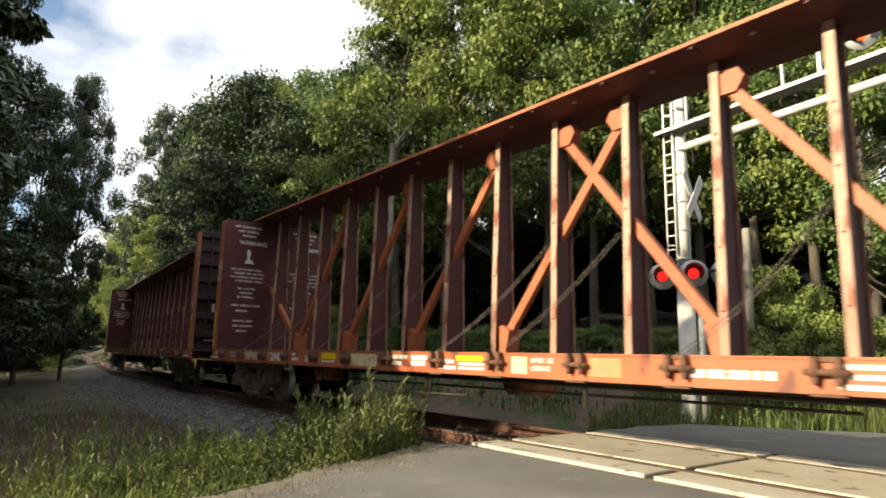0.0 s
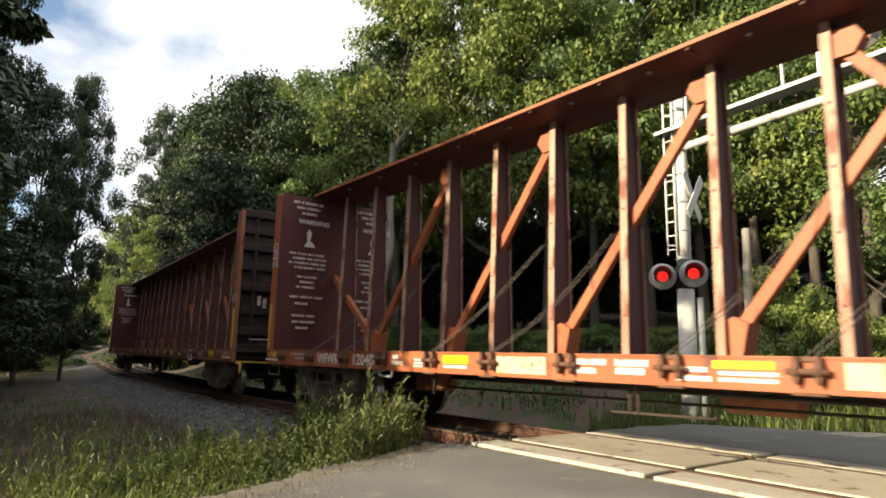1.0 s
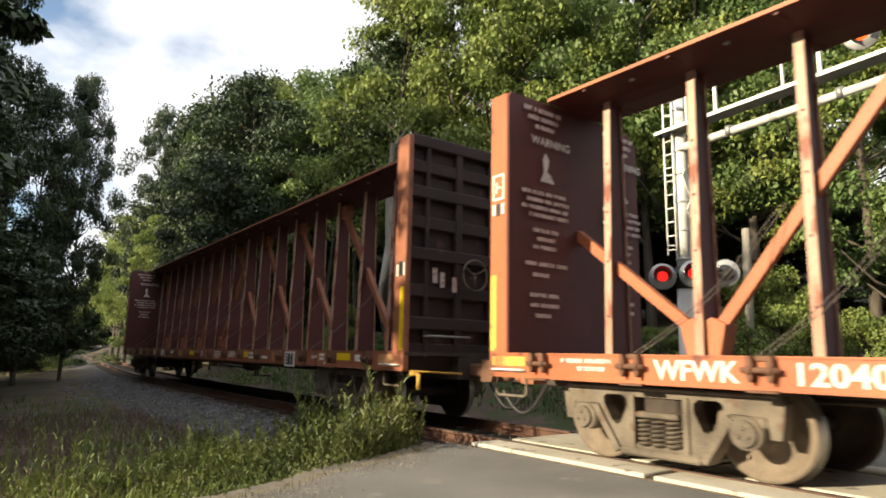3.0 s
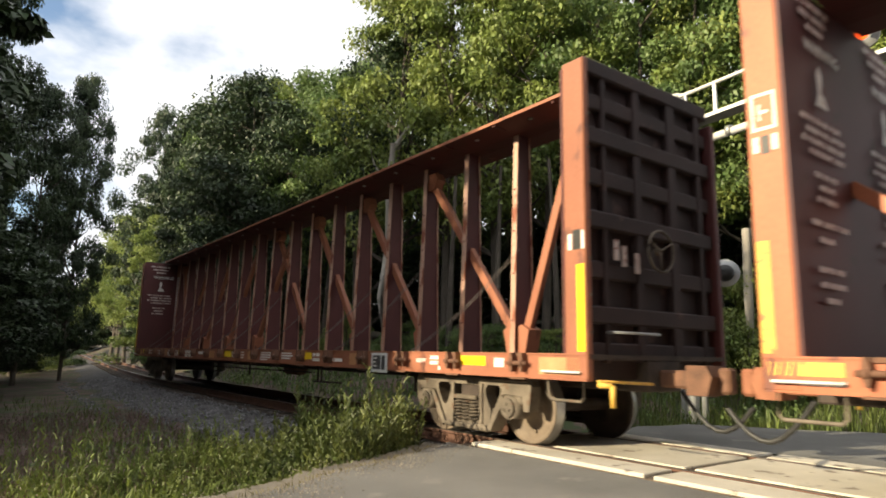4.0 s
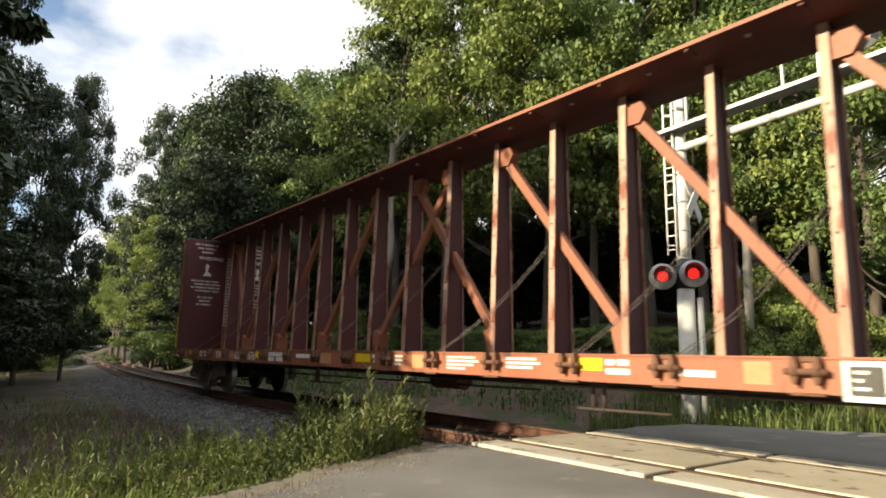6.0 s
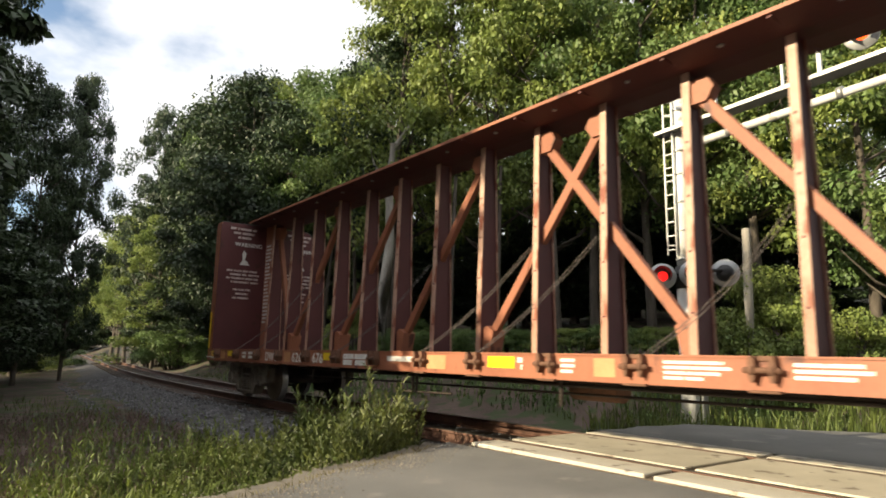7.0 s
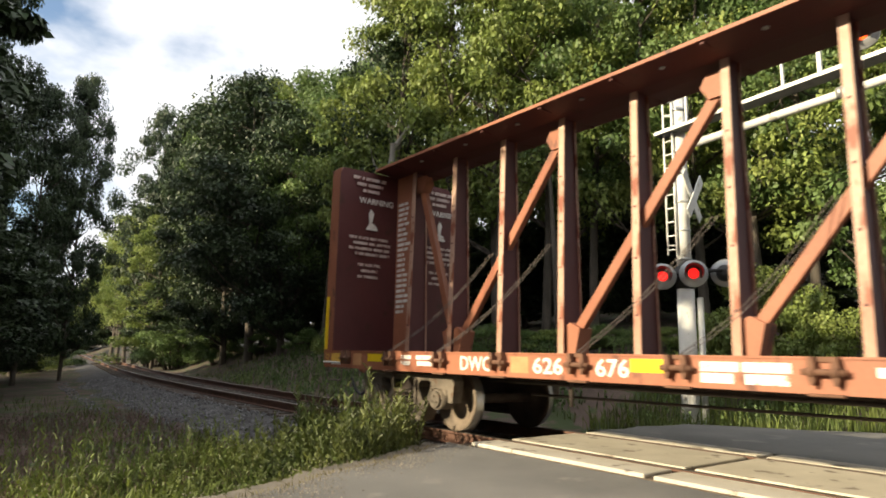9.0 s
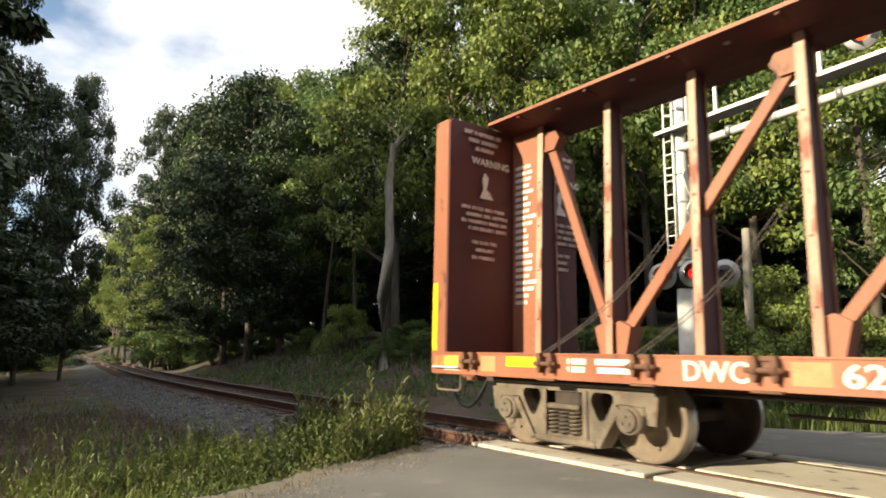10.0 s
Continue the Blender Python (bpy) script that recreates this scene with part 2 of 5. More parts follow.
def plate(bm, outline, holes, y0, y1):
    """A flat outline in x and z with holes through it, drawn out from y0 to y1."""
    edges = []
    for loop in [outline] + holes:
        vs = [bm.verts.new((x, y0, z)) for x, z in loop]
        edges += [bm.edges.new((vs[i], vs[(i + 1) % len(vs)])) for i in range(len(vs))]
    got = bmesh.ops.triangle_fill(bm, use_beauty=True, use_dissolve=False, edges=edges)
    faces = [g for g in got["geom"] if isinstance(g, bmesh.types.BMFace)]
    ext = bmesh.ops.extrude_face_region(bm, geom=faces, use_keep_orig=True)
    bmesh.ops.translate(bm, vec=(0, y1 - y0, 0), verts=[g for g in ext["geom"] if isinstance(g, bmesh.types.BMVert)])


def lathe(bm, profile, n=32, mat=0):
    """A profile of (radius, y) turned about the y axis."""
    rings = [[bm.verts.new((r * math.cos(2 * math.pi * i / n), y, r * math.sin(2 * math.pi * i / n))) for i in range(n)] for r, y in profile]
    for k in range(len(rings) - 1):
        for i in range(n):
            f = bm.faces.new((rings[k][i], rings[k][(i + 1) % n], rings[k + 1][(i + 1) % n], rings[k + 1][i]))
            f.material_index = mat if isinstance(mat, int) else mat[k]
            f.smooth = True
    bm.faces.new(rings[0][::-1])
    bm.faces.new(rings[-1])
    bmesh.ops.recalc_face_normals(bm, faces=bm.faces[:])


def from_arrays(name, verts, faces, material, parent=None, at=None):
    me = bpy.data.meshes.new(name)
    me.from_pydata(verts, [], faces)
    me.materials.append(material)
    ob = new(name, me)
    if parent:
        ob.parent = parent
    if at is not None:
        ob.matrix_basis = at
    return ob


def lettering(name, text, size, material, parent, at, label="", width=0.0):
    """Painted letters, in the built-in font, as a thin mesh."""
    cu = bpy.data.curves.new(name, "FONT")
    cu.body, cu.size, cu.extrude, cu.resolution_u, cu.offset = text, size, 0.001, 3, size * 0.018
    tmp = bpy.data.objects.new(name, cu)
    scene.collection.objects.link(tmp)
    me = bpy.data.meshes.new_from_object(tmp.evaluated_get(bpy.context.evaluated_depsgraph_get()))
    bpy.data.objects.remove(tmp)
    me.materials.clear()
    if width:
        xs = [v.co.x for v in me.vertices]
        ys = [v.co.y for v in me.vertices]
        for v in me.vertices:
            v.co.x = (v.co.x - min(xs)) * width / (max(xs) - min(xs))
            v.co.y = (v.co.y - min(ys)) * size / (max(ys) - min(ys))
    me.materials.append(material)
    ob = new(name, me)
    ob.parent = parent
    ob.matrix_basis = at
    if label:
        ob["label"] = label
    return ob


def limb(bm, pts, r0, r1, n=7):
    """A bent, tapering limb through the points."""
    rings = []
    for i, q in enumerate(pts):
        q = Vector(q)
        a, b = Vector(pts[max(0, i - 1)]), Vector(pts[min(len(pts) - 1, i + 1)])
        m = (b - a).to_track_quat("Z", "Y").to_matrix()
        r = r0 + (r1 - r0) * i / (len(pts) - 1)
        rings.append([bm.verts.new(q + m @ Vector((r * math.cos(2 * math.pi * k / n), r * math.sin(2 * math.pi * k / n), 0))) for k in range(n)])
    for i in range(len(rings) - 1):
        for k in range(n):
            f = bm.faces.new((rings[i][k], rings[i][(k + 1) % n], rings[i + 1][(k + 1) % n], rings[i + 1][k]))
            f.smooth = True


# ---- the track's line ----
def track_y(x):
    """How far the track's middle line lies from the x axis: straight at the crossing, curving away beyond it."""
    d = -12.0 - x
    if d <= 0:
        return 0.0
    if d < 26:
        return 0.0023 * d * d
    return 0.0023 * 26 * 26 + 2 * 0.0023 * 26 * (d - 26)



def smooth(a, b, v):
    t = min(1.0, max(0.0, (v - a) / (b - a)))
    return t * t * (3 - 2 * t)


def ground_z(x, y):
    """The height of the ground: roadbed, verges, the bank behind the track and the road's ramp."""
    d = y - track_y(x)
    rough_z = 0.07 * noise.noise((x * 0.35, y * 0.35, 0)) + 0.03 * noise.noise((x * 1.3, y * 1.3, 5))
    if d > 0:
        rise = smooth(3.2, 9.0, d) * 1.9 + max(0.0, d - 9.0) * 0.15
        flat = smooth(4.5, 12.0, d) * 0.9 + max(0.0, d - 12.0) * 0.06
        k = smooth(-11.0, -6.5, x)
        z = -0.45 + rise * (1 - k) + flat * k
    else:
        z = -0.52 - 0.10 * smooth(3, 7, -d) + 0.25 * smooth(7, 14, -d) * (1 - smooth(-12, -6, x))
    bed = 1 - smooth(2.0, 3.1, abs(d))
    z = z * (1 - bed) + (-0.40) * bed + rough_z * (1 - bed)
    # the road's level, by the crossing
    k = smooth(-1.0, 0.05, x - road_edge(y))
    return z * (1 - k) + (road_z(y) - 0.04) * k


def road_z(y):
    return -0.02 - 0.014 * max(0.0, -y - 1.5) - 0.012 * max(0.0, y - 1.5)


def road_edge(y):
    """The x of the road's far edge, at y."""
    if y < 0:
        return -6.55 + 0.42 * max(0.0, -y - 1.4) + (0.16 * noise.noise((y * 0.9, 0.3, 4)) + 0.10 * noise.noise((y * 3.1, 1.3, 4)))
    return max(-6.5, -7.0 + (y - 3.4) / 0.83) + 0.08 * math.sin(y * 4.1)


# ---- ground ----
def steps(a, b, fine_a, fine_b, fine, coarse):
    """Grid lines from a to b, close together between fine_a and fine_b and ever wider beyond."""
    out, v = [], fine_a
    while v < fine_b:
        out.append(v)
        v += fine
    g, step = fine_b, fine
    while g < b:
        out.append(g)
        step = min(coarse, step * 1.35)
        g += step
    g, step = fine_a, fine
    while g > a:
        step = min(coarse, step * 1.35)
        g -= step
        out.insert(0, g)
    return out + [b]


def build_ground():
    xs, ys = steps(-900, 500, -26, 6, 0.24, 60), steps(-500, 900, -9, 15, 0.24, 60)
    verts = [(x, y, ground_z(max(-140, min(60, x)), max(-60, min(90, y)))) for y in ys for x in xs]
    w = len(xs)
    faces = [(j * w + i, j * w + i + 1, (j + 1) * w + i + 1, (j + 1) * w + i) for j in range(len(ys) - 1) for i in range(w - 1)]
    ob = from_arrays("ground", verts, faces, M["soil"])
    for f in ob.data.polygons:
        f.use_smooth = True
    tagged(ob, "dark soil and leaf litter with low weeds beside the track", "ground", kind="structure")


def build_road():
    for name, rows, label in (("road", np.arange(-16, -1.34, 0.22), "worn grey asphalt road with a ragged gravelly edge"),
                              ("road_beyond", np.arange(1.28, 14.1, 0.3), "shaded grey asphalt road beyond the crossing")):
        verts, faces, n = [], [], 44
        for y in rows:
            e = road_edge(y)
            for i in range(n):
                x = e + (13.0 - e) * (i / (n - 1)) ** 1.8
                edge = -0.035 if i == 0 else 0.0
                verts.append((x, y, road_z(y) + edge + 0.006 * noise.noise((x * 1.5, y * 1.5, 9))))
        for j in range(len(rows) - 1):
            for i in range(n - 1):
                faces.append((j * n + i, j * n + i + 1, (j + 1) * n + i + 1, (j + 1) * n + i))
        tagged(from_arrays(name, verts, faces, M["asphalt"]), label, "road", kind="structure")
    # a strip of gravel along the edge
    verts, faces = [], []
    rows = np.arange(-12, -1.5, 0.2)
    for y in rows:
        e = road_edge(y)
        for k, off in enumerate((-0.38, -0.22, -0.06, 0.03)):
            x = e + off + 0.1 * noise.noise((y * 2, k, 1))
            z = max(road_z(y) - 0.03, ground_z(x, y) + 0.008)
            verts.append((x, y, z if k < 3 else road_z(y) - 0.03))
    for j in range(len(rows) - 1):
        for i in range(3):
            faces.append((j * 4 + i, j * 4 + i + 1, (j + 1) * 4 + i + 1, (j + 1) * 4 + i))
    tagged(from_arrays("gravel_verge", verts, faces, M["gravel"]), "pale gravel and dirt along the road's edge", "gravel", kind="structure")


CROSS_X0, CROSS_X1 = -6.33, 12.0


def build_crossing():
    bm = bmesh.new()
    box(bm, CROSS_X0 - 0.1, CROSS_X1, -1.36, 1.30, -0.5, -0.035)
    bed = part("crossing_bed", bm, M["filler"])
    tagged(bed, "dark dirt-filled joints between concrete crossing panels", "crossing", kind="structure")
    joints = [CROSS_X0, -3.70, -1.0, 1.7, 4.4, 7.1, 9.8, CROSS_X1]
    for y0, y1, name in ((-1.34, -0.86, "panel"), (-0.63, 0.66, "panel"), (0.86, 1.28, "panel")):
        for a, b in zip(joints, joints[1:]):
            bm = bmesh.new()
            box(bm, a + 0.05, b - 0.05, y0, y1, -0.2, random.uniform(-0.006, 0.004), 0.012)
            part(name, bm, M["concrete"], bed)


def sweep(name, profile, x0, x1, step, material, y_off, parent=None, z_off=0.0, mats=None):
    """A profile of (across, up) drawn along the track."""
    xs = list(np.arange(x0, x1, step)) + [x1]
    verts, faces, n = [], [], len(profile)
    for x in xs:
        g = (track_y(x + 0.05) - track_y(x - 0.05)) / 0.1
        nx, ny = -g / math.hypot(1, g), 1 / math.hypot(1, g)
        for a, z in profile:
            verts.append((x + nx * (a + y_off), track_y(x) + ny * (a + y_off), z + z_off))
    for j in range(len(xs) - 1):
        for i in range(n):
            k = (i + 1) % n
            faces.append((j * n + i, (j + 1) * n + i, (j + 1) * n + k, j * n + k))
    ob = from_arrays(name, verts, faces, material, parent)
    if mats:
        ob.data.materials.append(mats[0])
        for f in ob.data.polygons:
            if f.index % n in mats[1]:
                f.material_index = 1
    return ob


def build_track():
    prof = [(-0.07, -0.175), (0.07, -0.175), (0.07, -0.16), (0.012, -0.145), (0.012, -0.05), (0.037, -0.035), (0.035, -0.004), (0.025, 0.0), (-0.025, 0.0), (-0.035, -0.004), (-0.037, -0.035), (-0.012, -0.05), (-0.012, -0.145), (-0.07, -0.16)]
    track = sweep("track_rail", prof, -160, 14, 0.8, M["rail"], -0.7525, mats=(M["rail_head"], (6, 7, 8)))
    tagged(track, "rusty steel rail with a worn shiny head", "rail", "rails of the track", kind="structure")
    tagged(sweep("track_rail", prof, -160, 14, 0.8, M["rail"], 0.7525, mats=(M["rail_head"], (6, 7, 8))),
           "rusty steel rail with a worn shiny head", "rail", "rails of the track", kind="structure")
    # ballast
    bed_prof = [(-3.5, -0.66), (-1.60, -0.25), (-0.9, -0.22), (0.9, -0.22), (1.55, -0.24), (2.7, -0.62)]
    bed = sweep("ballast", bed_prof, -160, CROSS_X0 - 0.05, 0.8, M["ballast"], 0.0)
    tagged(bed, "grey crushed-stone ballast under the track", "ballast", kind="structure")
    # sleepers
    bm = bmesh.new()
    box(bm, -0.11, 0.11, -1.28, 1.28, -0.33, -0.185, 0.012)
    first = None
    x = CROSS_X0 - 0.35
    while x > -62:
        g = math.atan2(track_y(x + 0.05) - track_y(x - 0.05), 0.1)
        m = pose(x, track_y(x), random.uniform(-0.01, 0.005), 0, 0, math.degrees(g) + random.uniform(-1.5, 1.5))
        if first is None:
            first = part("sleeper", bm, M["tie_wood"], bed, "weathered dark timber sleeper", at=m)
        else:
            again(first, m)
        x -= 0.52 + random.uniform(-0.02, 0.02)
    # loose stones
    tagged(stones("ballast_stones", 15000, -34, CROSS_X0 - 0.1, (-3.7, 2.6)), "loose grey crushed stones of the ballast", "stones", kind="stuff")


def stones(name, count, x0, x1, band):
    rng = np.random.default_rng(5)
    base = np.array([(1, 0, 0), (-1, 0, 0), (0, 1, 0), (0, -1, 0), (0, 0, 1), (0, 0, -1)], float)
    tri = [(0, 2, 4), (2, 1, 4), (1, 3, 4), (3, 0, 4), (2, 0, 5), (1, 2, 5), (3, 1, 5), (0, 3, 5)]
    verts, faces = [], []
    for i in range(count):
        x = x1 - (x1 - x0) * rng.random() ** 1.6
        d = rng.uniform(*band)
        a = abs(d)
        z = -0.22 if a < 1.5 else -0.23 - (a - 1.5) * (0.215 if d < 0 else 0.30)
        if a > (3.3 if d < 0 else 2.4):
            z = max(z, ground_z(x, track_y(x) + d))
        r = rng.uniform(0.018, 0.045)
        q = base * rng.uniform(0.6, 1.25, (6, 3)) * r
        th = rng.uniform(0, 6.28)
        c, s = math.cos(th), math.sin(th)
        for v in q:
            verts.append((x + v[0] * c - v[1] * s, track_y(x) + d + v[0] * s + v[1] * c, z + v[2] * 0.8 + r * 0.3))
        faces += [tuple(6 * i + k for k in t) for t in tri]
    return from_arrays(name, verts, faces, M["stone"])


def build_edge_gravel():
    rng = np.random.default_rng(17)
    base = np.array([(1, 0, 0), (-1, 0, 0), (0, 1, 0), (0, -1, 0), (0, 0, 1), (0, 0, -1)], float)
    tri = [(0, 2, 4), (2, 1, 4), (1, 3, 4), (3, 0, 4), (2, 0, 5), (1, 2, 5), (3, 1, 5), (0, 3, 5)]
    verts, faces = [], []
    for i in range(8000):
        y = -9.0 + 7.5 * rng.random()
        off = rng.normal() * 0.28 + 0.05 + 0.25 * noise.noise((y * 1.3, 4, 8))
        x = road_edge(y) + off
        z = road_z(y) if off > 0 else max(ground_z(x, y), road_z(y) - 0.04)
        r = rng.uniform(0.003, 0.011)
        for v in base * rng.uniform(0.6, 1.3, (6, 3)) * r:
            verts.append((x + v[0], y + v[1], z + v[2] * 0.7 + r * 0.4))
        faces += [tuple(6 * i + k for k in t) for t in tri]
    tagged(from_arrays("edge_gravel", verts, faces, M["edge_stone"]), "pale loose gravel scattered along the road's edge", "gravel", kind="stuff")


build_ground()
build_edge_gravel()
build_road()
build_track()
build_crossing()

# ---- railway cars ----
HALF = 11.445          # half the length over the bulkheads
WIDE = 1.35            # half the width over the side sills
FRONT = HALF - 0.15     # the leading end
DECK = 1.125
PITCH_X = 1.213
TRUCK_F, TRUCK_R = HALF - 2.47, -HALF + 2.20
AXLE_Z, WHEEL_R = 0.457, 0.457


def post_x(k):
    return -HALF + 0.94 + PITCH_X * k


def build_truck(car, x, wheels):
    """A two-axle truck: bolster, side frames with spring nests, and wheelsets that turn."""
    bm = bmesh.new()
    box(bm, -0.2, 0.2, -1.05, 1.05, 0.42, 0.74, 0.03)
    box(bm, -0.35, 0.35, -0.3, 0.3, 0.70, 0.84, 0.03)
    truck = part("truck", bm, M["underframe"], car, "cast steel two-axle railway truck", at=pose(x, 0, 0))
    bm = bmesh.new()
    # one side frame, in x and z: a casting with rounded windows beside the springs
    half = [(1.16, 0.80), (1.21, 0.72), (1.20, 0.60), (1.17, 0.42), (1.08, 0.42), (1.055, 0.60), (0.735, 0.61), (0.70, 0.44), (0.64, 0.42), (0.50, 0.20), (0.40, 0.125)]
    outline = half + [(-x, z) for x, z in reversed(half)]
    gap = [(0.62, 0.71), (0.42, 0.71), (0.375, 0.67), (0.37, 0.60), (0.46, 0.42), (0.51, 0.405), (0.56, 0.44), (0.665, 0.62), (0.665, 0.68)]
    nest = [(-0.27, 0.24), (0.27, 0.24), (0.27, 0.70), (-0.27, 0.70)]
    plate(bm, outline, [gap, [(-x, z) for x, z in gap], nest], -0.085, 0.085)
    # raised flanges along the top and the two struts
    box(bm, -1.15, 1.15, -0.12, 0.10, 0.765, 0.805, 0.015)
    for sx in (-1, 1):
        prism(bm, [(sx * 0.72, 0.60), (sx * 0.77, 0.55), (sx * 0.50, 0.13), (sx * 0.44, 0.17)], -0.125, 0.10)
        prism(bm, [(sx * 0.27, 0.72), (sx * 0.33, 0.72), (sx * 0.33, 0.16), (sx * 0.27, 0.16)], -0.11, 0.10)
    box(bm, -0.45, 0.45, -0.13, 0.11, 0.12, 0.20, 0.02)
    for sx in (-0.889, 0.889):
        rod(bm, (sx, -0.15, AXLE_Z), (sx, 0.1, AXLE_Z), 0.142, n=20)
        rod(bm, (sx, -0.19, AXLE_Z), (sx, -0.14, AXLE_Z), 0.112, n=18)
        for a in range(3):
            an = math.radians(90 + 120 * a)
            rod(bm, (sx + 0.05 * math.cos(an), -0.21, AXLE_Z + 0.05 * math.sin(an)), (sx + 0.05 * math.cos(an), -0.16, AXLE_Z + 0.05 * math.sin(an)), 0.018, n=6)
        box(bm, sx - 0.17, sx + 0.17, -0.10, 0.10, 0.50, 0.60, 0.02)
    bmesh.ops.recalc_face_normals(bm, faces=bm.faces[:])
    near = part("side_frame", bm, M["cast_steel"], truck, "dusty tan-grey cast steel side frame", at=pose(0, -1.0, 0))
    far = again(near, pose(0, 1.0, 0, 0, 0, 180), truck)
    # spring nest: stacked coils
    bm = bmesh.new()
    for sx in (-0.155, 0.0, 0.155):
        for yy in (-0.08, 0.06):
            for i in range(6):
                z = 0.255 + i * 0.043
                seg = 14
                ring = []
                for k in range(seg):
                    a = 2 * math.pi * k / seg
                    cx, cy = math.cos(a), math.sin(a)
                    ring.append([bm.verts.new((sx + cx * (0.066 + 0.015 * math.cos(b)), yy + cy * (0.066 + 0.015 * math.cos(b)), z + 0.015 * math.sin(b) + 0.006 * cx)) for b in (0, 1.57, 3.14, 4.71)])
                for k in range(seg):
                    for j in range(4):
                        bm.faces.new((ring[k][j], ring[(k + 1) % seg][j], ring[(k + 1) % seg][(j + 1) % 4], ring[k][(j + 1) % 4]))
    box(bm, -0.24, 0.24, -0.14, 0.13, 0.50, 0.56, 0.015)
    bmesh.ops.recalc_face_normals(bm, faces=bm.faces[:])
    near = part("spring_nest", bm, M["cast_steel"], truck, "dusty tan coil springs", at=pose(0, -1.0, 0))
    again(near, pose(0, 1.0, 0, 0, 0, 180), truck)
    for sx in (-0.889, 0.889):
        if wheels:
            ws = again(wheels[0], pose(sx, 0, AXLE_Z), truck)
        else:
            bm = bmesh.new()
            for s in (-1, 1):
                prof = [(0.05, 0.84), (0.11, 0.84), (0.12, 0.79), (0.20, 0.765), (0.36, 0.735), (0.395, 0.79), (0.445, 0.795), (0.455, 0.785), (0.457, 0.70), (0.485, 0.69), (0.485, 0.665), (0.46, 0.655), (0.40, 0.66), (0.37, 0.69), (0.22, 0.715), (0.12, 0.70), (0.06, 0.66)]
                # back faces and axle coloured dark to stand for shade under the car
                lathe(bm, [(r, s * y) for r, y in prof], 40, mat=[0, 0, 0, 0, 0, 0, 0, 1, 1, 1, 2, 2, 2, 2, 2, 2])
            lathe(bm, [(0.085, -0.68), (0.08, -0.3), (0.08, 0.3), (0.085, 0.68)], 16, mat=2)
            # cast marks on the plate
            for a in (40, 160, 275):
                rod(bm, (0.3 * math.cos(radians(a)), -0.77, 0.3 * math.sin(radians(a))), (0.3 * math.cos(radians(a)), -0.745, 0.3 * math.sin(radians(a))), 0.022, n=8)
            ws = part("wheelset", bm, (M["wheel_steel"], M["tread_steel"], M["underframe"]), truck, "steel wheelset with dusty plates, shiny treads and backs darkened for shade", at=pose(sx, 0, AXLE_Z))
        wheels.append(ws)
    # brake rigging
    bm = bmesh.new()
    for sx in (-0.38, 0.38):
        box(bm, sx - 0.05, sx + 0.05, -0.72, 0.72, 0.36, 0.46, 0.01)
    rod(bm, (-0.4, 0.1, 0.28), (0.4, 0.1, 0.28), 0.025)
    part("brake_beam", bm, M["underframe"], truck)
    return truck


def decal(car, x0, x1, z0, z1, material, name="reflector", label="", y=None):
    bm = bmesh.new()
    box(bm, x0, x1, (-WIDE - 0.004 if y is None else y), (-WIDE + 0.001 if y is None else y + 0.005), z0, z1)
    return part(name, bm, material, car, label)


def bars(car, x0, z0, widths, step, height, material, label="unreadable white stencilled lines", facing=None, name="stencil"):
    """Lines of writing too small to read, as painted bars. facing None: on the side sill; else the pose of the sheet."""
    for i, line in enumerate(widths):
        u = 0.0
        for w in line:
            if w > 0:
                bm = bmesh.new()
                y0, y1 = (-WIDE - 0.003, -WIDE + 0.001) if facing is None else (-0.002, 0.001)
                box(bm, x0 + u, x0 + u + w, y0, y1, z0 - i * step - height, z0 - i * step)
                part(name, bm, material, car, label, at=facing)
            u += abs(w) + 0.03



def end(s):
    """The length from the middle to the rear (s below 0) or the leading end."""
    return FRONT if s > 0 else HALF


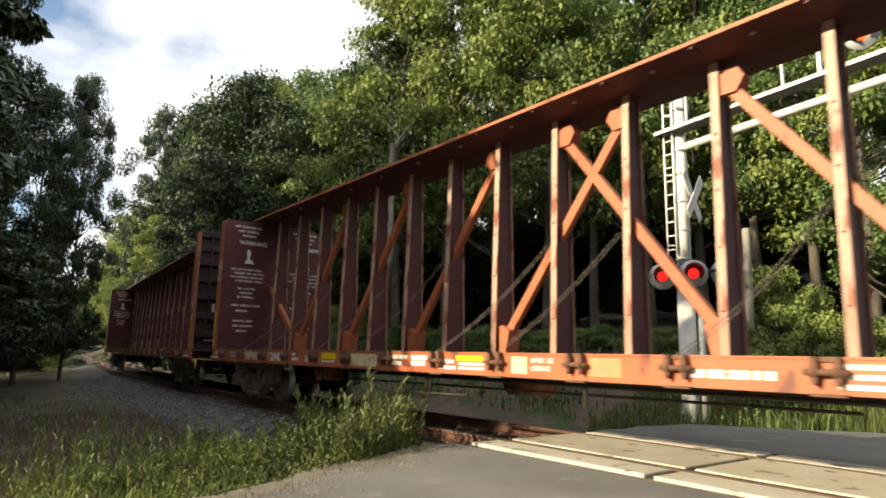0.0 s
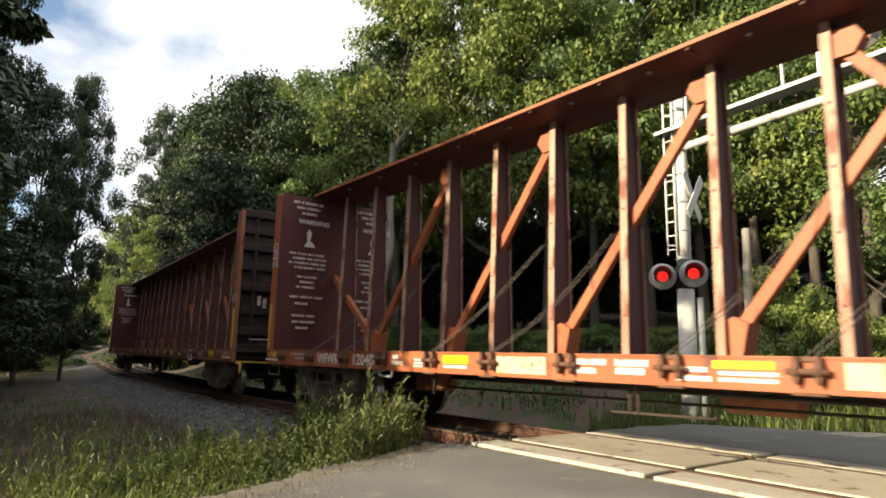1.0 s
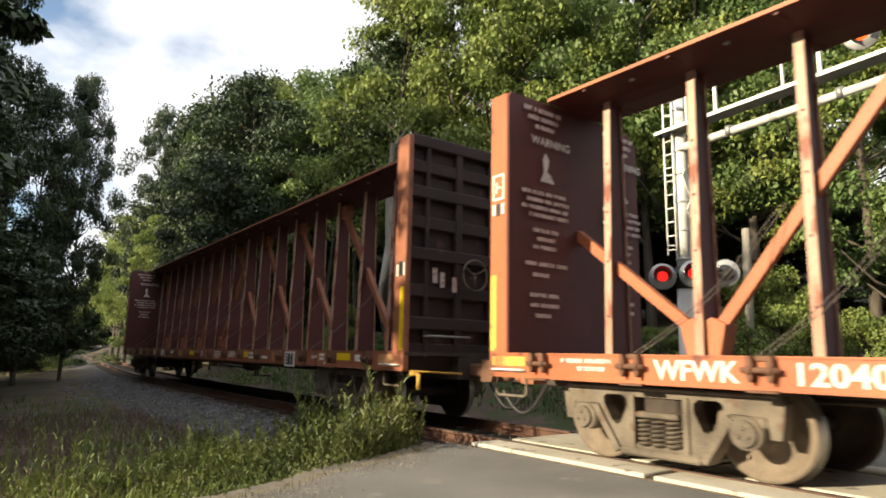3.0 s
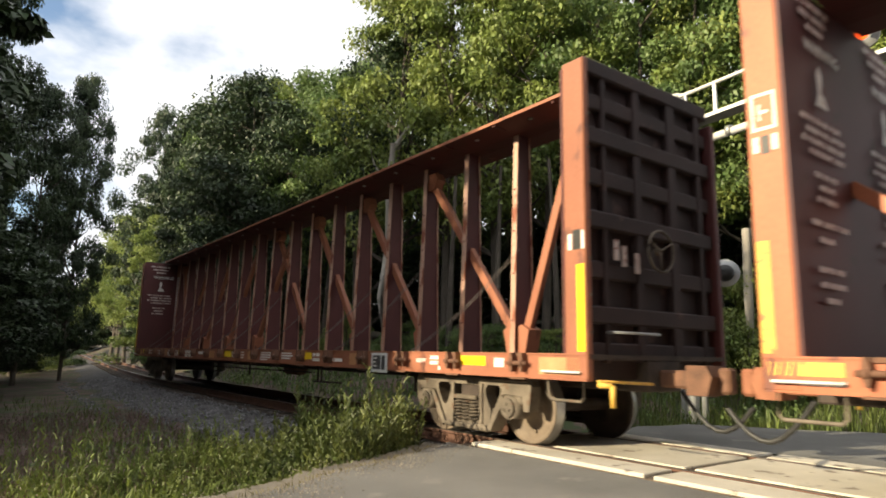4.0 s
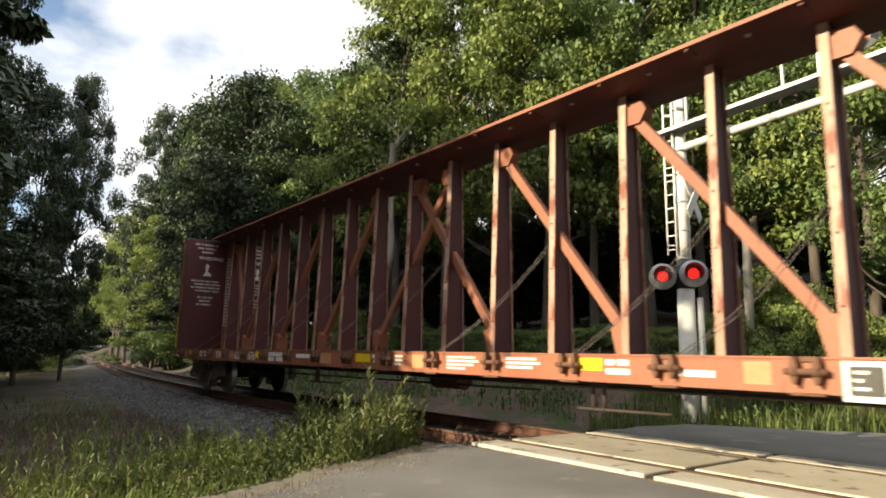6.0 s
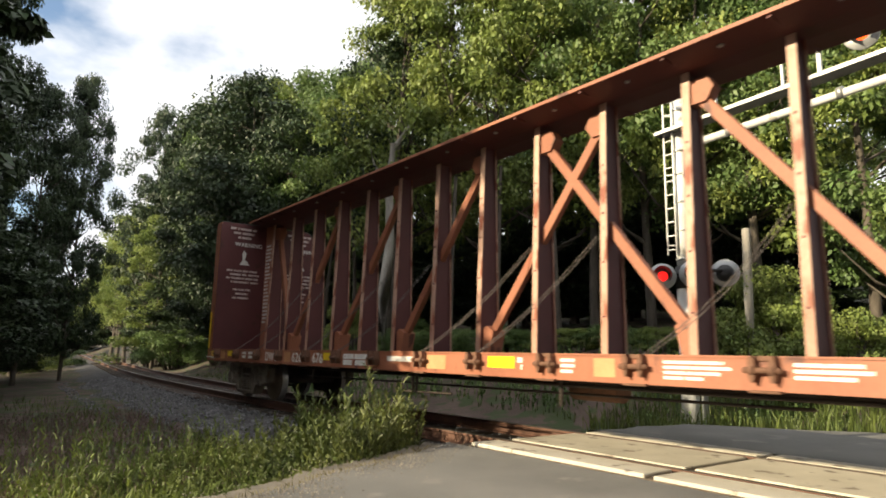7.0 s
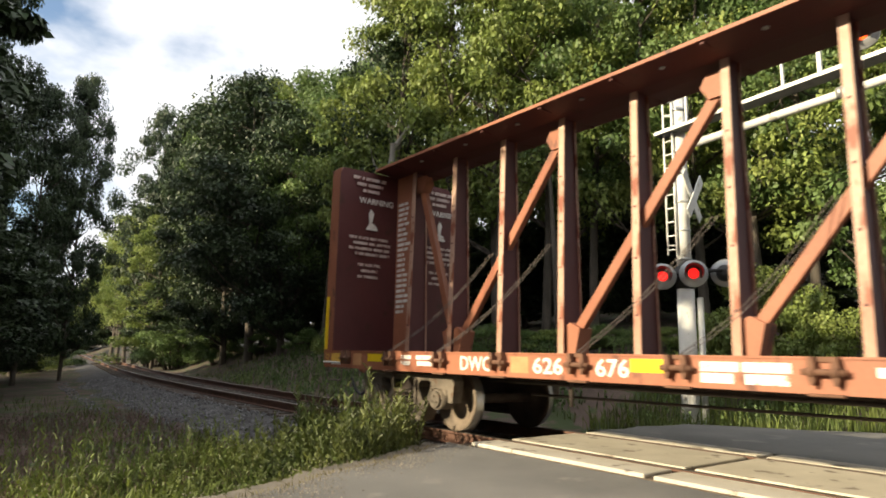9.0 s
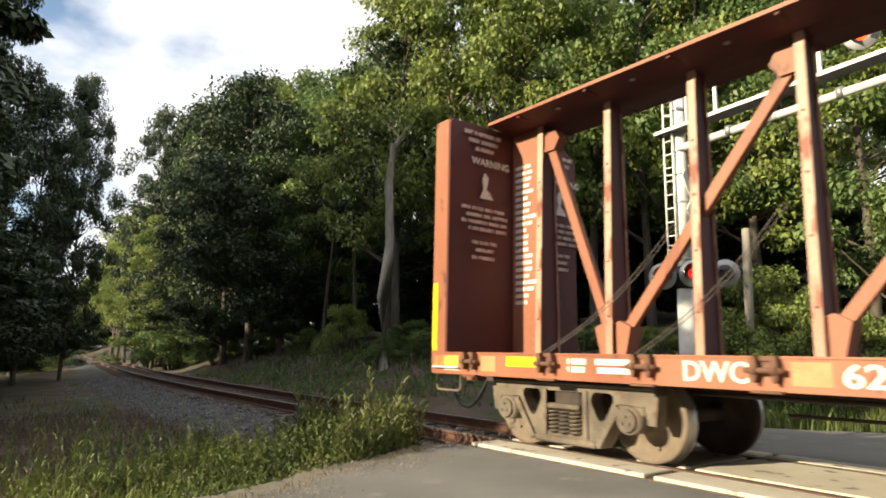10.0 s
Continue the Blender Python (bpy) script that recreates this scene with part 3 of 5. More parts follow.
def build_car(kind):
    first = kind == "a"
    paint = M["paint_orange"] if first else M["paint_brown"]
    car = new("centerbeam_flatcar")
    tagged(car, "empty orange-red centerbeam flatcar with trussed beam and end bulkheads" if first else "empty brown-red centerbeam flatcar with trussed beam and end bulkheads",
           "railway car", "cars of the train")
    # deck and underframe
    bm = bmesh.new()
    box(bm, -HALF, FRONT, -WIDE + 0.03, WIDE - 0.03, DECK - 0.06, DECK - 0.005)
    for k in range(18):
        x = post_x(k)
        box(bm, x - 0.06, x + 0.06, -WIDE + 0.04, WIDE - 0.04, DECK - 0.22, DECK - 0.06)
    part("deck", bm, M["underframe"], car, "dark steel deck")
    bm = bmesh.new()
    box(bm, -HALF, FRONT, -0.33, 0.33, DECK - 0.42, DECK - 0.06, 0.02)
    for x in (TRUCK_F, TRUCK_R):
        box(bm, x - 0.25, x + 0.25, -1.25, 1.25, DECK - 0.30, DECK - 0.06, 0.02)
    part("center_sill", bm, M["underframe"], car, "dark dirty steel centre sill")
    for s in (-1, 1):
        bm = bmesh.new()
        D, W = DECK, WIDE
        shape = [(W + 0.012, D), (W + 0.012, D - 0.02), (W, D - 0.02), (W, D - 0.29), (W - 0.10, D - 0.29), (W - 0.10, D - 0.268), (W - 0.02, D - 0.268), (W - 0.02, D - 0.02), (W - 0.12, D - 0.02), (W - 0.12, D)]
        lo = [bm.verts.new((-HALF + 0.02, s * y, z)) for y, z in shape]
        hi = [bm.verts.new((FRONT - 0.02, s * y, z)) for y, z in shape]
        bm.faces.new(lo), bm.faces.new(hi[::-1])
        for i in range(len(shape)):
            bm.faces.new((lo[i], hi[i], hi[(i + 1) % len(shape)], lo[(i + 1) % len(shape)]))
        bmesh.ops.recalc_face_normals(bm, faces=bm.faces[:])
        part("side_sill", bm, paint, car, "orange-red painted steel side sill" if first else "brown painted steel side sill")
    # posts: web colour darkened as if shaded, face colour paled as if sunlit
    bm = bmesh.new()
    a, b, w = 0.19, 0.11, 0.050
    outline = [(-a, DECK), (-b, 4.47), (b, 4.47), (a, DECK)]
    lo = [bm.verts.new((-w * 0.5, y, z)) for y, z in outline]
    hi = [bm.verts.new((w * 0.5, y, z)) for y, z in outline]
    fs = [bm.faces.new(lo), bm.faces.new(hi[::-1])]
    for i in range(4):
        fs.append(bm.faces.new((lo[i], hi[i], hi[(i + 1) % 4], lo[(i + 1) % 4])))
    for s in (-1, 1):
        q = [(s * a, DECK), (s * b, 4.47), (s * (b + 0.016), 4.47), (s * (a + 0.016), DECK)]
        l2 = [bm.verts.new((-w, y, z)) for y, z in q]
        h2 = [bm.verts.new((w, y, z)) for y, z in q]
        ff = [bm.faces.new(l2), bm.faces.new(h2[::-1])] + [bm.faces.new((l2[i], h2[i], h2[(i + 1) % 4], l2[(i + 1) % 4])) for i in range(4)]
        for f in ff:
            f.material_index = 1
    # bolt heads along the face
    for z in (1.6, 2.3, 2.95, 3.6):
        y = -(a + (b - a) * (z - DECK) / (4.47 - DECK)) - 0.016
        rod(bm, (0.0, y - 0.012, z), (0.0, y + 0.004, z), 0.016, n=6)
    bmesh.ops.recalc_face_normals(bm, faces=bm.faces[:])
    post = part("post", bm, (M["bulkhead_red"], M["post_face"]), car, "tapered steel post, face coloured pale for sunlight, web dark for shade", at=pose(post_x(0), 0, 0))
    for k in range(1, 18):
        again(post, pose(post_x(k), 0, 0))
    # top chord: a shallow trough of plate darkened for shade, with thin bright edges
    bm = bmesh.new()
    L0, L1 = -HALF + 0.335, FRONT - 0.335
    shape = [(-0.62, 4.565), (-0.62, 4.52), (-0.605, 4.515), (-0.13, 4.465), (0.13, 4.465), (0.605, 4.515), (0.62, 4.52), (0.62, 4.565), (0.60, 4.565), (0.60, 4.54), (0.13, 4.49), (-0.13, 4.49), (-0.60, 4.54), (-0.60, 4.565)]
    lo = [bm.verts.new((L0, y, z)) for y, z in shape]
    hi = [bm.verts.new((L1, y, z)) for y, z in shape]
    bm.faces.new(lo), bm.faces.new(hi[::-1])
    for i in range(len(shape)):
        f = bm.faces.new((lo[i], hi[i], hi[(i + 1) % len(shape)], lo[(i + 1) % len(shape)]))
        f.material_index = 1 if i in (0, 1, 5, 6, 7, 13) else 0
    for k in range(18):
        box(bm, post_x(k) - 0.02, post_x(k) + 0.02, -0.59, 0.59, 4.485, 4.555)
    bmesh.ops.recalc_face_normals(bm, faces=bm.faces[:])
    part("top_chord", bm, (M["chord_red"], paint), car, "wide red steel top beam, colour darkened for shade, with a bright edge")
    # light holes under the chord
    bm = bmesh.new()
    rod(bm, (0, -0.40, 4.482), (0, -0.40, 4.50), 0.035, n=10)
    cap = part("plug", bm, M["grey_metal"], car, "small pale disc under the beam", at=pose(post_x(0) + 0.6, 0, 0))
    for k in range(1, 17):
        again(cap, pose(post_x(k) + 0.6, 0, 0))
    # diagonals with gussets
    pairs = [(0, 1, 1), (3, 1, 0), (5, 3, 0), (7, 5, 0), (9, 7, 0), (8, 10, 1), (10, 12, 1), (12, 14, 1), (14, 16, 1), (17, 16, 0)]
    for top, bottom, down in pairs:
        s = 1 if bottom > top else -1
        xt, xb = post_x(top) + s * 0.12, post_x(bottom) - s * 0.10
        zt, zb = 4.16, DECK + 0.24
        stub = first and top == 0
        if stub:
            xt, zt = -HALF + 0.32, 2.75
        bm = bmesh.new()
        v = Vector((xb - xt, 0, zb - zt))
        ang = math.atan2(v.z, v.x)
        box(bm, 0, v.length, -0.05, 0.05, -0.068, 0.068, 0.006, m=Matrix.Translation((xt, 0, zt)) @ Matrix.Rotation(-ang, 4, "Y"))
        # top gusset and foot
        xp = post_x(top) + s * 0.03
        if not stub:
            prism(bm, [(xp, 4.36), (xp + s * 0.22, 4.36), (xp + s * 0.30, 4.22), (xp + s * 0.20, 4.06), (xp, 4.06)], -0.09, 0.09)
        xq = post_x(bottom) - s * 0.03
        prism(bm, [(xq, DECK), (xq, DECK + 0.38), (xq - s * 0.08, DECK + 0.42), (xq - s * 0.24, DECK + 0.34), (xq - s * 0.16, DECK)], -0.13, 0.13)
        part("diagonal", bm, paint, car, "painted steel diagonal brace with gusset plates")
    # end panels of the beam
    for s in ((1,) if first else (-1, 1)):
        bm = bmesh.new()
        x0, x1 = sorted((s * (end(s) - 0.30), s * (HALF - 0.94 + 0.02) - (0.15 if s > 0 else 0.0)))
        box(bm, x0, x1, -0.10, 0.10, DECK, 4.47, 0.01)
        plate = part("end_panel", bm, paint, car, "flat painted panel between bulkhead and beam")
        if s < 0:
            random.seed(11)
            lines = [[0.12 + 0.1 * random.random(), 0.12 * random.random() + 0.05] for i in range(22)]
            bars(plate, x0 + 0.1, 3.95, lines, 0.098, 0.055, M["white_stencil"], facing=pose(0, -0.104, 0))
    # bulkheads: the sheet's red is darkened to stand for shade
    for s in (-1, 1):
        bm = bmesh.new()
        xi = s * (end(s) - 0.34)
        x0, x1 = sorted((xi, xi + s * 0.03))
        prism_pts = [(-WIDE, DECK - 0.02), (-WIDE, 4.40), (-WIDE + 0.05, 4.48), (WIDE - 0.22, 4.48), (WIDE, 4.30), (WIDE, DECK - 0.02)]
        lo = [bm.verts.new((x0, y, z)) for y, z in prism_pts]
        hi = [bm.verts.new((x1, y, z)) for y, z in prism_pts]
        bm.faces.new(lo), bm.faces.new(hi[::-1])
        for i in range(6):
            bm.faces.new((lo[i], hi[i], hi[(i + 1) % 6], lo[(i + 1) % 6]))
        bmesh.ops.recalc_face_normals(bm, faces=bm.faces[:])
        bh = part("bulkhead", bm, M["bulkhead_red"], car, "tall red steel end bulkhead, colour darkened for shade, with ribbed outer side")
        for t in (-1, 1):
            bm = bmesh.new()
            x0, x1 = sorted((s * (end(s) - 0.31), s * end(s)))
            y0, y1 = sorted((t * (WIDE - 0.10), t * (WIDE + 0.004)))
            box(bm, x0, x1, y0, y1, DECK - 0.28, 4.47 if t < 0 else 4.26, 0.015)
            # the far post gets the shade-darkened red in place of the paint
            col = part("corner_post", bm, paint if t < 0 else M["bulkhead_red"], bh, "painted steel corner post")
            if t < 0:
                decal(col, s * end(s) - (0.13 if s > 0 else -0.02), s * end(s) - (0.02 if s > 0 else -0.13), DECK + 0.02, DECK + 0.96, M["yellow_reflector"] if not first else M["yellow_faded"], "reflector", "yellow reflective strip", y=-WIDE - 0.008)
        # ribs and outer sheet: grime colour, darkened further for the shaded end
        for i, z in enumerate((1.15, 1.55, 2.05, 2.62, 3.12, 3.60, 4.02, 4.43)):
            bm = bmesh.new()
            x0, x1 = sorted((s * (end(s) - 0.16), s * (end(s) - (0.045 if i % 2 else 0.075))))
            box(bm, x0, x1, -WIDE + 0.10, WIDE - 0.10, z - 0.10, z + 0.10, 0.02)
            part("rib", bm, M["bulkhead_grime"], bh)
        bm = bmesh.new()
        x0, x1 = sorted((s * (end(s) - 0.308), s * (end(s) - 0.15)))
        box(bm, x0, x1, -WIDE + 0.10, WIDE - 0.10, DECK - 0.28, 4.44)
        part("outer_sheet", bm, M["bulkhead_grime"], bh, "grimy outer sheet, its colour darkened for shade")
        for y, w in ((-0.92, 0.04), (-0.30, 0.07), (0.42, 0.09), (1.02, 0.05)):
            bm = bmesh.new()
            x0, x1 = sorted((s * (end(s) - 0.16), s * (end(s) - 0.06)))
            box(bm, x0, x1, y - w, y + w, DECK - 0.1, 4.36, 0.015)
            part("rib", bm, M["bulkhead_grime"], bh)
        # rivet heads down the post's inner flange
        for z in (1.35, 1.75, 2.15, 2.6, 3.0, 3.4, 3.8):
            bm = bmesh.new()
            rod(bm, (s * (end(s) - 0.01), -WIDE + 0.07, z), (s * (end(s) + 0.012), -WIDE + 0.07, z), 0.016, n=6)
            part("rivet", bm, M["cast_steel"], bh)
        # writing on the inner side
        face = pose(xi - s * 0.004, -WIDE + 0.16, 0, 0, 0, 90) if s < 0 else pose(xi - 0.006, WIDE - 0.1, 0, 0, 0, -90)
        random.seed(3 if first else 4)
        if s < 0:
            for off in (0.0, 1.62):
                f2 = pose(xi + 0.035, -WIDE + 0.14 + off, 0, 0, 0, 90)
                bars(bh, 0.10, 4.36, [[0.16, 0.05, 0.30, 0.12], [-0.05, 0.20, 0.34], [-0.18, 0.36]], 0.115, 0.06, M["worn_stencil"], facing=f2)
                lettering("warning_word", "WARNING", 0.155, M["white_stencil"], bh, pose(xi + 0.035, -WIDE + 0.38 + off, 3.86, 90, 0, 90), "white stencilled word")
                bm = bmesh.new()
                prism(bm, [(0.40, 3.36), (0.66, 3.36), (0.60, 3.46), (0.53, 3.50), (0.57, 3.68), (0.50, 3.76), (0.45, 3.66), (0.47, 3.50)], -0.002, 0.001)
                part("warning_mark", bm, M["white_stencil"], bh, "white stencilled warning figure shape", at=f2)
                bars(bh, 0.06, 3.22, [[0.16, 0.22, 0.14, 0.22], [-0.06, 0.3, 0.14, 0.3], [0.1, 0.36, 0.2, 0.12], [-0.1, 0.5, 0.22]], 0.10, 0.05, M["worn_stencil"], facing=f2)
                bars(bh, 0.26, 2.72, [[0.12, 0.16, 0.14], [-0.04, 0.36], [0.10, 0.3]], 0.11, 0.05, M["worn_stencil"], facing=f2)
                if first:
                    bars(bh, 0.12, 2.28, [[0.2, 0.3, 0.22], [-0.1, 0.3]], 0.14, 0.05, M["worn_stencil"], facing=f2)
                    bars(bh, 0.2, 1.88, [[0.3, 0.2], [0.16, 0.34], [-0.05, 0.3]], 0.13, 0.05, M["worn_stencil"], facing=f2)
    # trucks
    wheels = []
    build_truck(car, TRUCK_F, wheels)
    build_truck(car, TRUCK_R, wheels)
    # tie-down winches along the sill
    bm = bmesh.new()
    for sx in (-0.085, 0.085):
        prism(bm, [(sx - 0.018, 0.02), (sx + 0.018, 0.02), (sx + 0.034, -0.08), (sx + 0.030, -0.13), (sx + 0.012, -0.20), (sx - 0.012, -0.20), (sx - 0.030, -0.13), (sx - 0.034, -0.08)], -0.085, 0.0)
        rod(bm, (sx - 0.024, -0.06, -0.10), (sx + 0.024, -0.06, -0.10), 0.046, n=12)
    rod(bm, (-0.16, -0.06, -0.10), (0.16, -0.06, -0.10), 0.026, n=12)
    box(bm, -0.13, 0.13, -0.06, 0.0, -0.285, -0.262, 0.004)
    box(bm, -0.10, 0.10, -0.02, 0.0, -0.02, 0.02)
    winch = part("winch", bm, M["rusty_iron"], car, "rusty tie-down winch on the side sill", at=pose(-HALF + 0.87, -WIDE - 0.004, DECK - 0.02))
    for k in range(1, 18):
        again(winch, pose(-HALF + (0.87 + 1.24 * k if first else 0.98 + 1.219 * k) + 0.015 * ((k * 7) % 5 - 2), -WIDE - 0.004, DECK - 0.02))
    for k in range(18):
        again(winch, pose(post_x(k) + 0.4, WIDE + 0.004, DECK - 0.02, 0, 0, 180))
    # tie-down cables slung from winch to beam
    for k in (1, 2, 4, 5, 7, 8, 10, 12, 13, 15):
        x = -HALF + 0.87 + 1.235 * k
        for e in (0.0, 0.07):
            bm = bmesh.new()
            sag = 0.16 * (0.6 + 0.4 * ((k * 3) % 4) / 3)
            limb(bm, [(x + e + 0.95 * u, -WIDE * (1 - u) - 0.1 * u, DECK + 1.55 * u - sag * math.sin(math.pi * u)) for u in (0, 0.17, 0.33, 0.5, 0.67, 0.83, 1)], 0.005, 0.005, 5)
            part("tie_cable", bm, M["cable"], car, "slack grey steel tie-down cable")
    # couplers, end sills, steps, ladders, brake gear
    for s in (-1, 1):
        bm = bmesh.new()
        box(bm, HALF - 0.1, HALF + 0.42, -0.10, 0.10, 0.76, 0.96, 0.03)
        prism(bm, [(HALF + 0.40, 0.70), (HALF + 0.40, 1.02), (HALF + 0.64, 1.02), (HALF + 0.70, 0.9), (HALF + 0.64, 0.70)], -0.20, 0.16)
        box(bm, HALF + 0.66, HALF + 0.80, -0.02, 0.16, 0.72, 1.0, 0.03)
        part("coupler", bm, M["rust_orange"] if s < 0 else M["rusty_iron"], car, "rusty knuckle coupler", at=pose(FRONT - HALF if s > 0 else 0, 0, 0, 0, 0, 0 if s > 0 else 180))
        bm = bmesh.new()
        limb(bm, [(HALF + 0.05 + 0.85 * u, 0.25, 0.72 - 0.42 * math.sin(math.pi * u * 0.9)) for u in [i / 8 for i in range(9)]], 0.028, 0.028, 8)
        part("air_hose", bm, M["black_metal"], car, "black rubber air hose", at=pose(FRONT - HALF if s > 0 else 0, 0, 0, 0, 0, 0 if s > 0 else 180))
        for t in (-1, 1):
            y = t * (WIDE - 0.04)
            bm = bmesh.new()
            limb(bm, [(HALF - 0.10, y, DECK - 0.26), (HALF - 0.09, y, 0.66), (HALF - 0.13, y, 0.62), (HALF - 0.56, y, 0.62), (HALF - 0.60, y, 0.66), (HALF - 0.60, y, DECK - 0.20)], 0.017, 0.017, 8)
            part("step", bm, M["cast_steel"], car, "bent grey steel stirrup step", at=pose(FRONT - HALF if s > 0 else 0, 0, 0, 0, 0, 0 if s > 0 else 180))
        bm = bmesh.new()
        rod(bm, (HALF - 0.62, -WIDE - 0.05, DECK - 0.20), (HALF - 0.10, -WIDE - 0.05, DECK - 0.20), 0.014, n=6)
        for x in (HALF - 0.62, HALF - 0.10):
            rod(bm, (x, -WIDE, DECK - 0.20), (x, -WIDE - 0.05, DECK - 0.20), 0.014, n=6)
        part("grab_iron", bm, M["white_metal"], car, "worn white grab iron", at=pose(FRONT - HALF, 0, 0) if s > 0 else Matrix.Diagonal((-1, 1, 1, 1)))
        # uncoupling lever on the end
        bm = bmesh.new()
        pts = [(HALF + 0.05, -1.25, 0.80), (HALF + 0.20, -1.20, 0.80), (HALF + 0.20, -1.20, 0.58)]
        for p, q in zip(pts, pts[1:]):
            rod(bm, p, q, 0.03, n=8)
        rod(bm, (HALF + 0.05, -1.25, 0.84), (HALF + 0.05, -0.3, 0.80), 0.016, n=6)
        part("uncoupling_lever", bm, M["yellow_faded"], car, "worn yellow uncoupling lever", at=pose(FRONT - HALF, 0, 0) if s > 0 else pose(0, 0, 0, 0, 0, 180))
    # hand brake gear on the leading bulkhead
    if not first:
        bm = bmesh.new()
        rod(bm, (FRONT + 0.04, -0.05, 2.35), (FRONT - 0.02, -0.05, 2.35), 0.05, n=10)
        wheel = part("hand_brake_wheel", bm, M["cast_steel"], car, "grey hand brake wheel")
        bm = bmesh.new()
        limb(bm, [(FRONT + 0.05, -0.05 + 0.25 * math.cos(radians(20 * i)), 2.35 + 0.25 * math.sin(radians(20 * i))) for i in range(19)], 0.018, 0.018, 6)
        part("rim", bm, M["cast_steel"], wheel)
        for i in range(3):
            bm = bmesh.new()
            a = radians(30 + 120 * i)
            rod(bm, (FRONT + 0.04, -0.05, 2.35), (FRONT + 0.05, -0.05 + 0.25 * math.cos(a), 2.35 + 0.25 * math.sin(a)), 0.014, n=6)
            part("spoke", bm, M["cast_steel"], wheel)
        for y, z in ((-0.78, 2.18), (-0.64, 2.12), (-0.40, 2.06)):
            bm = bmesh.new()
            box(bm, FRONT - 0.05, FRONT - 0.028, y - 0.04, y + 0.04, z, z + 0.24)
            part("tag_plate", bm, M["worn_stencil"], car, "small pale plate")
        bm = bmesh.new()
        rod(bm, (FRONT + 0.06, -0.95, 1.36), (FRONT + 0.06, -0.15, 1.36), 0.016, n=6)
        for y in (-0.95, -0.15):
            rod(bm, (FRONT - 0.06, y, 1.36), (FRONT + 0.06, y, 1.36), 0.016, n=6)
        part("end_grab_iron", bm, M["grey_metal"], car, "grey grab iron")
        for t, z in ((FRONT - 0.118, 2.25),):
            decal(car, t - 0.055, t + 0.055, z, z + 0.22, M["black_metal"], "slot", "dark slot in the corner post", y=-WIDE - 0.009)
            decal(car, t + 0.065, t + 0.105, z, z + 0.20, M["white_stencil"], "tag_plate", "small white plate", y=-WIDE - 0.009)
            decal(car, t - 0.125, t - 0.07, z, z + 0.18, M["white_stencil"], "tag_plate", "small white plate", y=-WIDE - 0.009)
    # brake tank, pipes and levers below the deck
    bm = bmesh.new()
    tx = -2.3 if first else -0.6
    rod(bm, (tx, 0.45, 0.66), (tx + 0.8, 0.45, 0.66), 0.17, n=18)
    part("air_tank", bm, M["rust_orange"] if first else M["rusty_iron"], car, "rusty red brake air tank")
    if first:
        bm = bmesh.new()
        box(bm, -6.90, -6.58, -0.7, -0.4, 0.52, 0.80, 0.04)
        box(bm, -6.50, -6.22, -0.72, -0.4, 0.54, 0.82, 0.04)
        box(bm, -6.80, -6.30, -0.62, -0.45, 0.62, 0.86, 0.03)
        rod(bm, (-6.98, -0.55, 0.66), (-6.10, -0.55, 0.66), 0.07, n=10)
        for x in (-6.75, -6.38):
            rod(bm, (x, -0.75, 0.66), (x, -0.66, 0.66), 0.08, n=10)
        part("brake_valve", bm, M["rust_orange"], car, "rusty brake valve")
    bm = bmesh.new()
    rod(bm, (-9, -0.5, 0.74), (9, -0.5, 0.74), 0.022, n=6)
    rod(bm, (-7, -0.62, 0.60), (3, -0.58, 0.66), 0.016, n=6)
    for x in (-6.0, -2.6, -2.5, 0.4, 4.2, 4.35, 7.6):
        rod(bm, (x, -1.0, DECK - 0.1), (x, -1.0, 0.52), 0.022, n=6)
    for x in (-2.55, 4.27):
        rod(bm, (x - 0.3, -1.0, 0.52), (x + 0.9, -1.0, 0.54), 0.016, n=6)
    part("brake_pipe", bm, M["underframe"], car, "thin dark brake pipes and rods")
    mark_side(car, first)
    return car, wheels


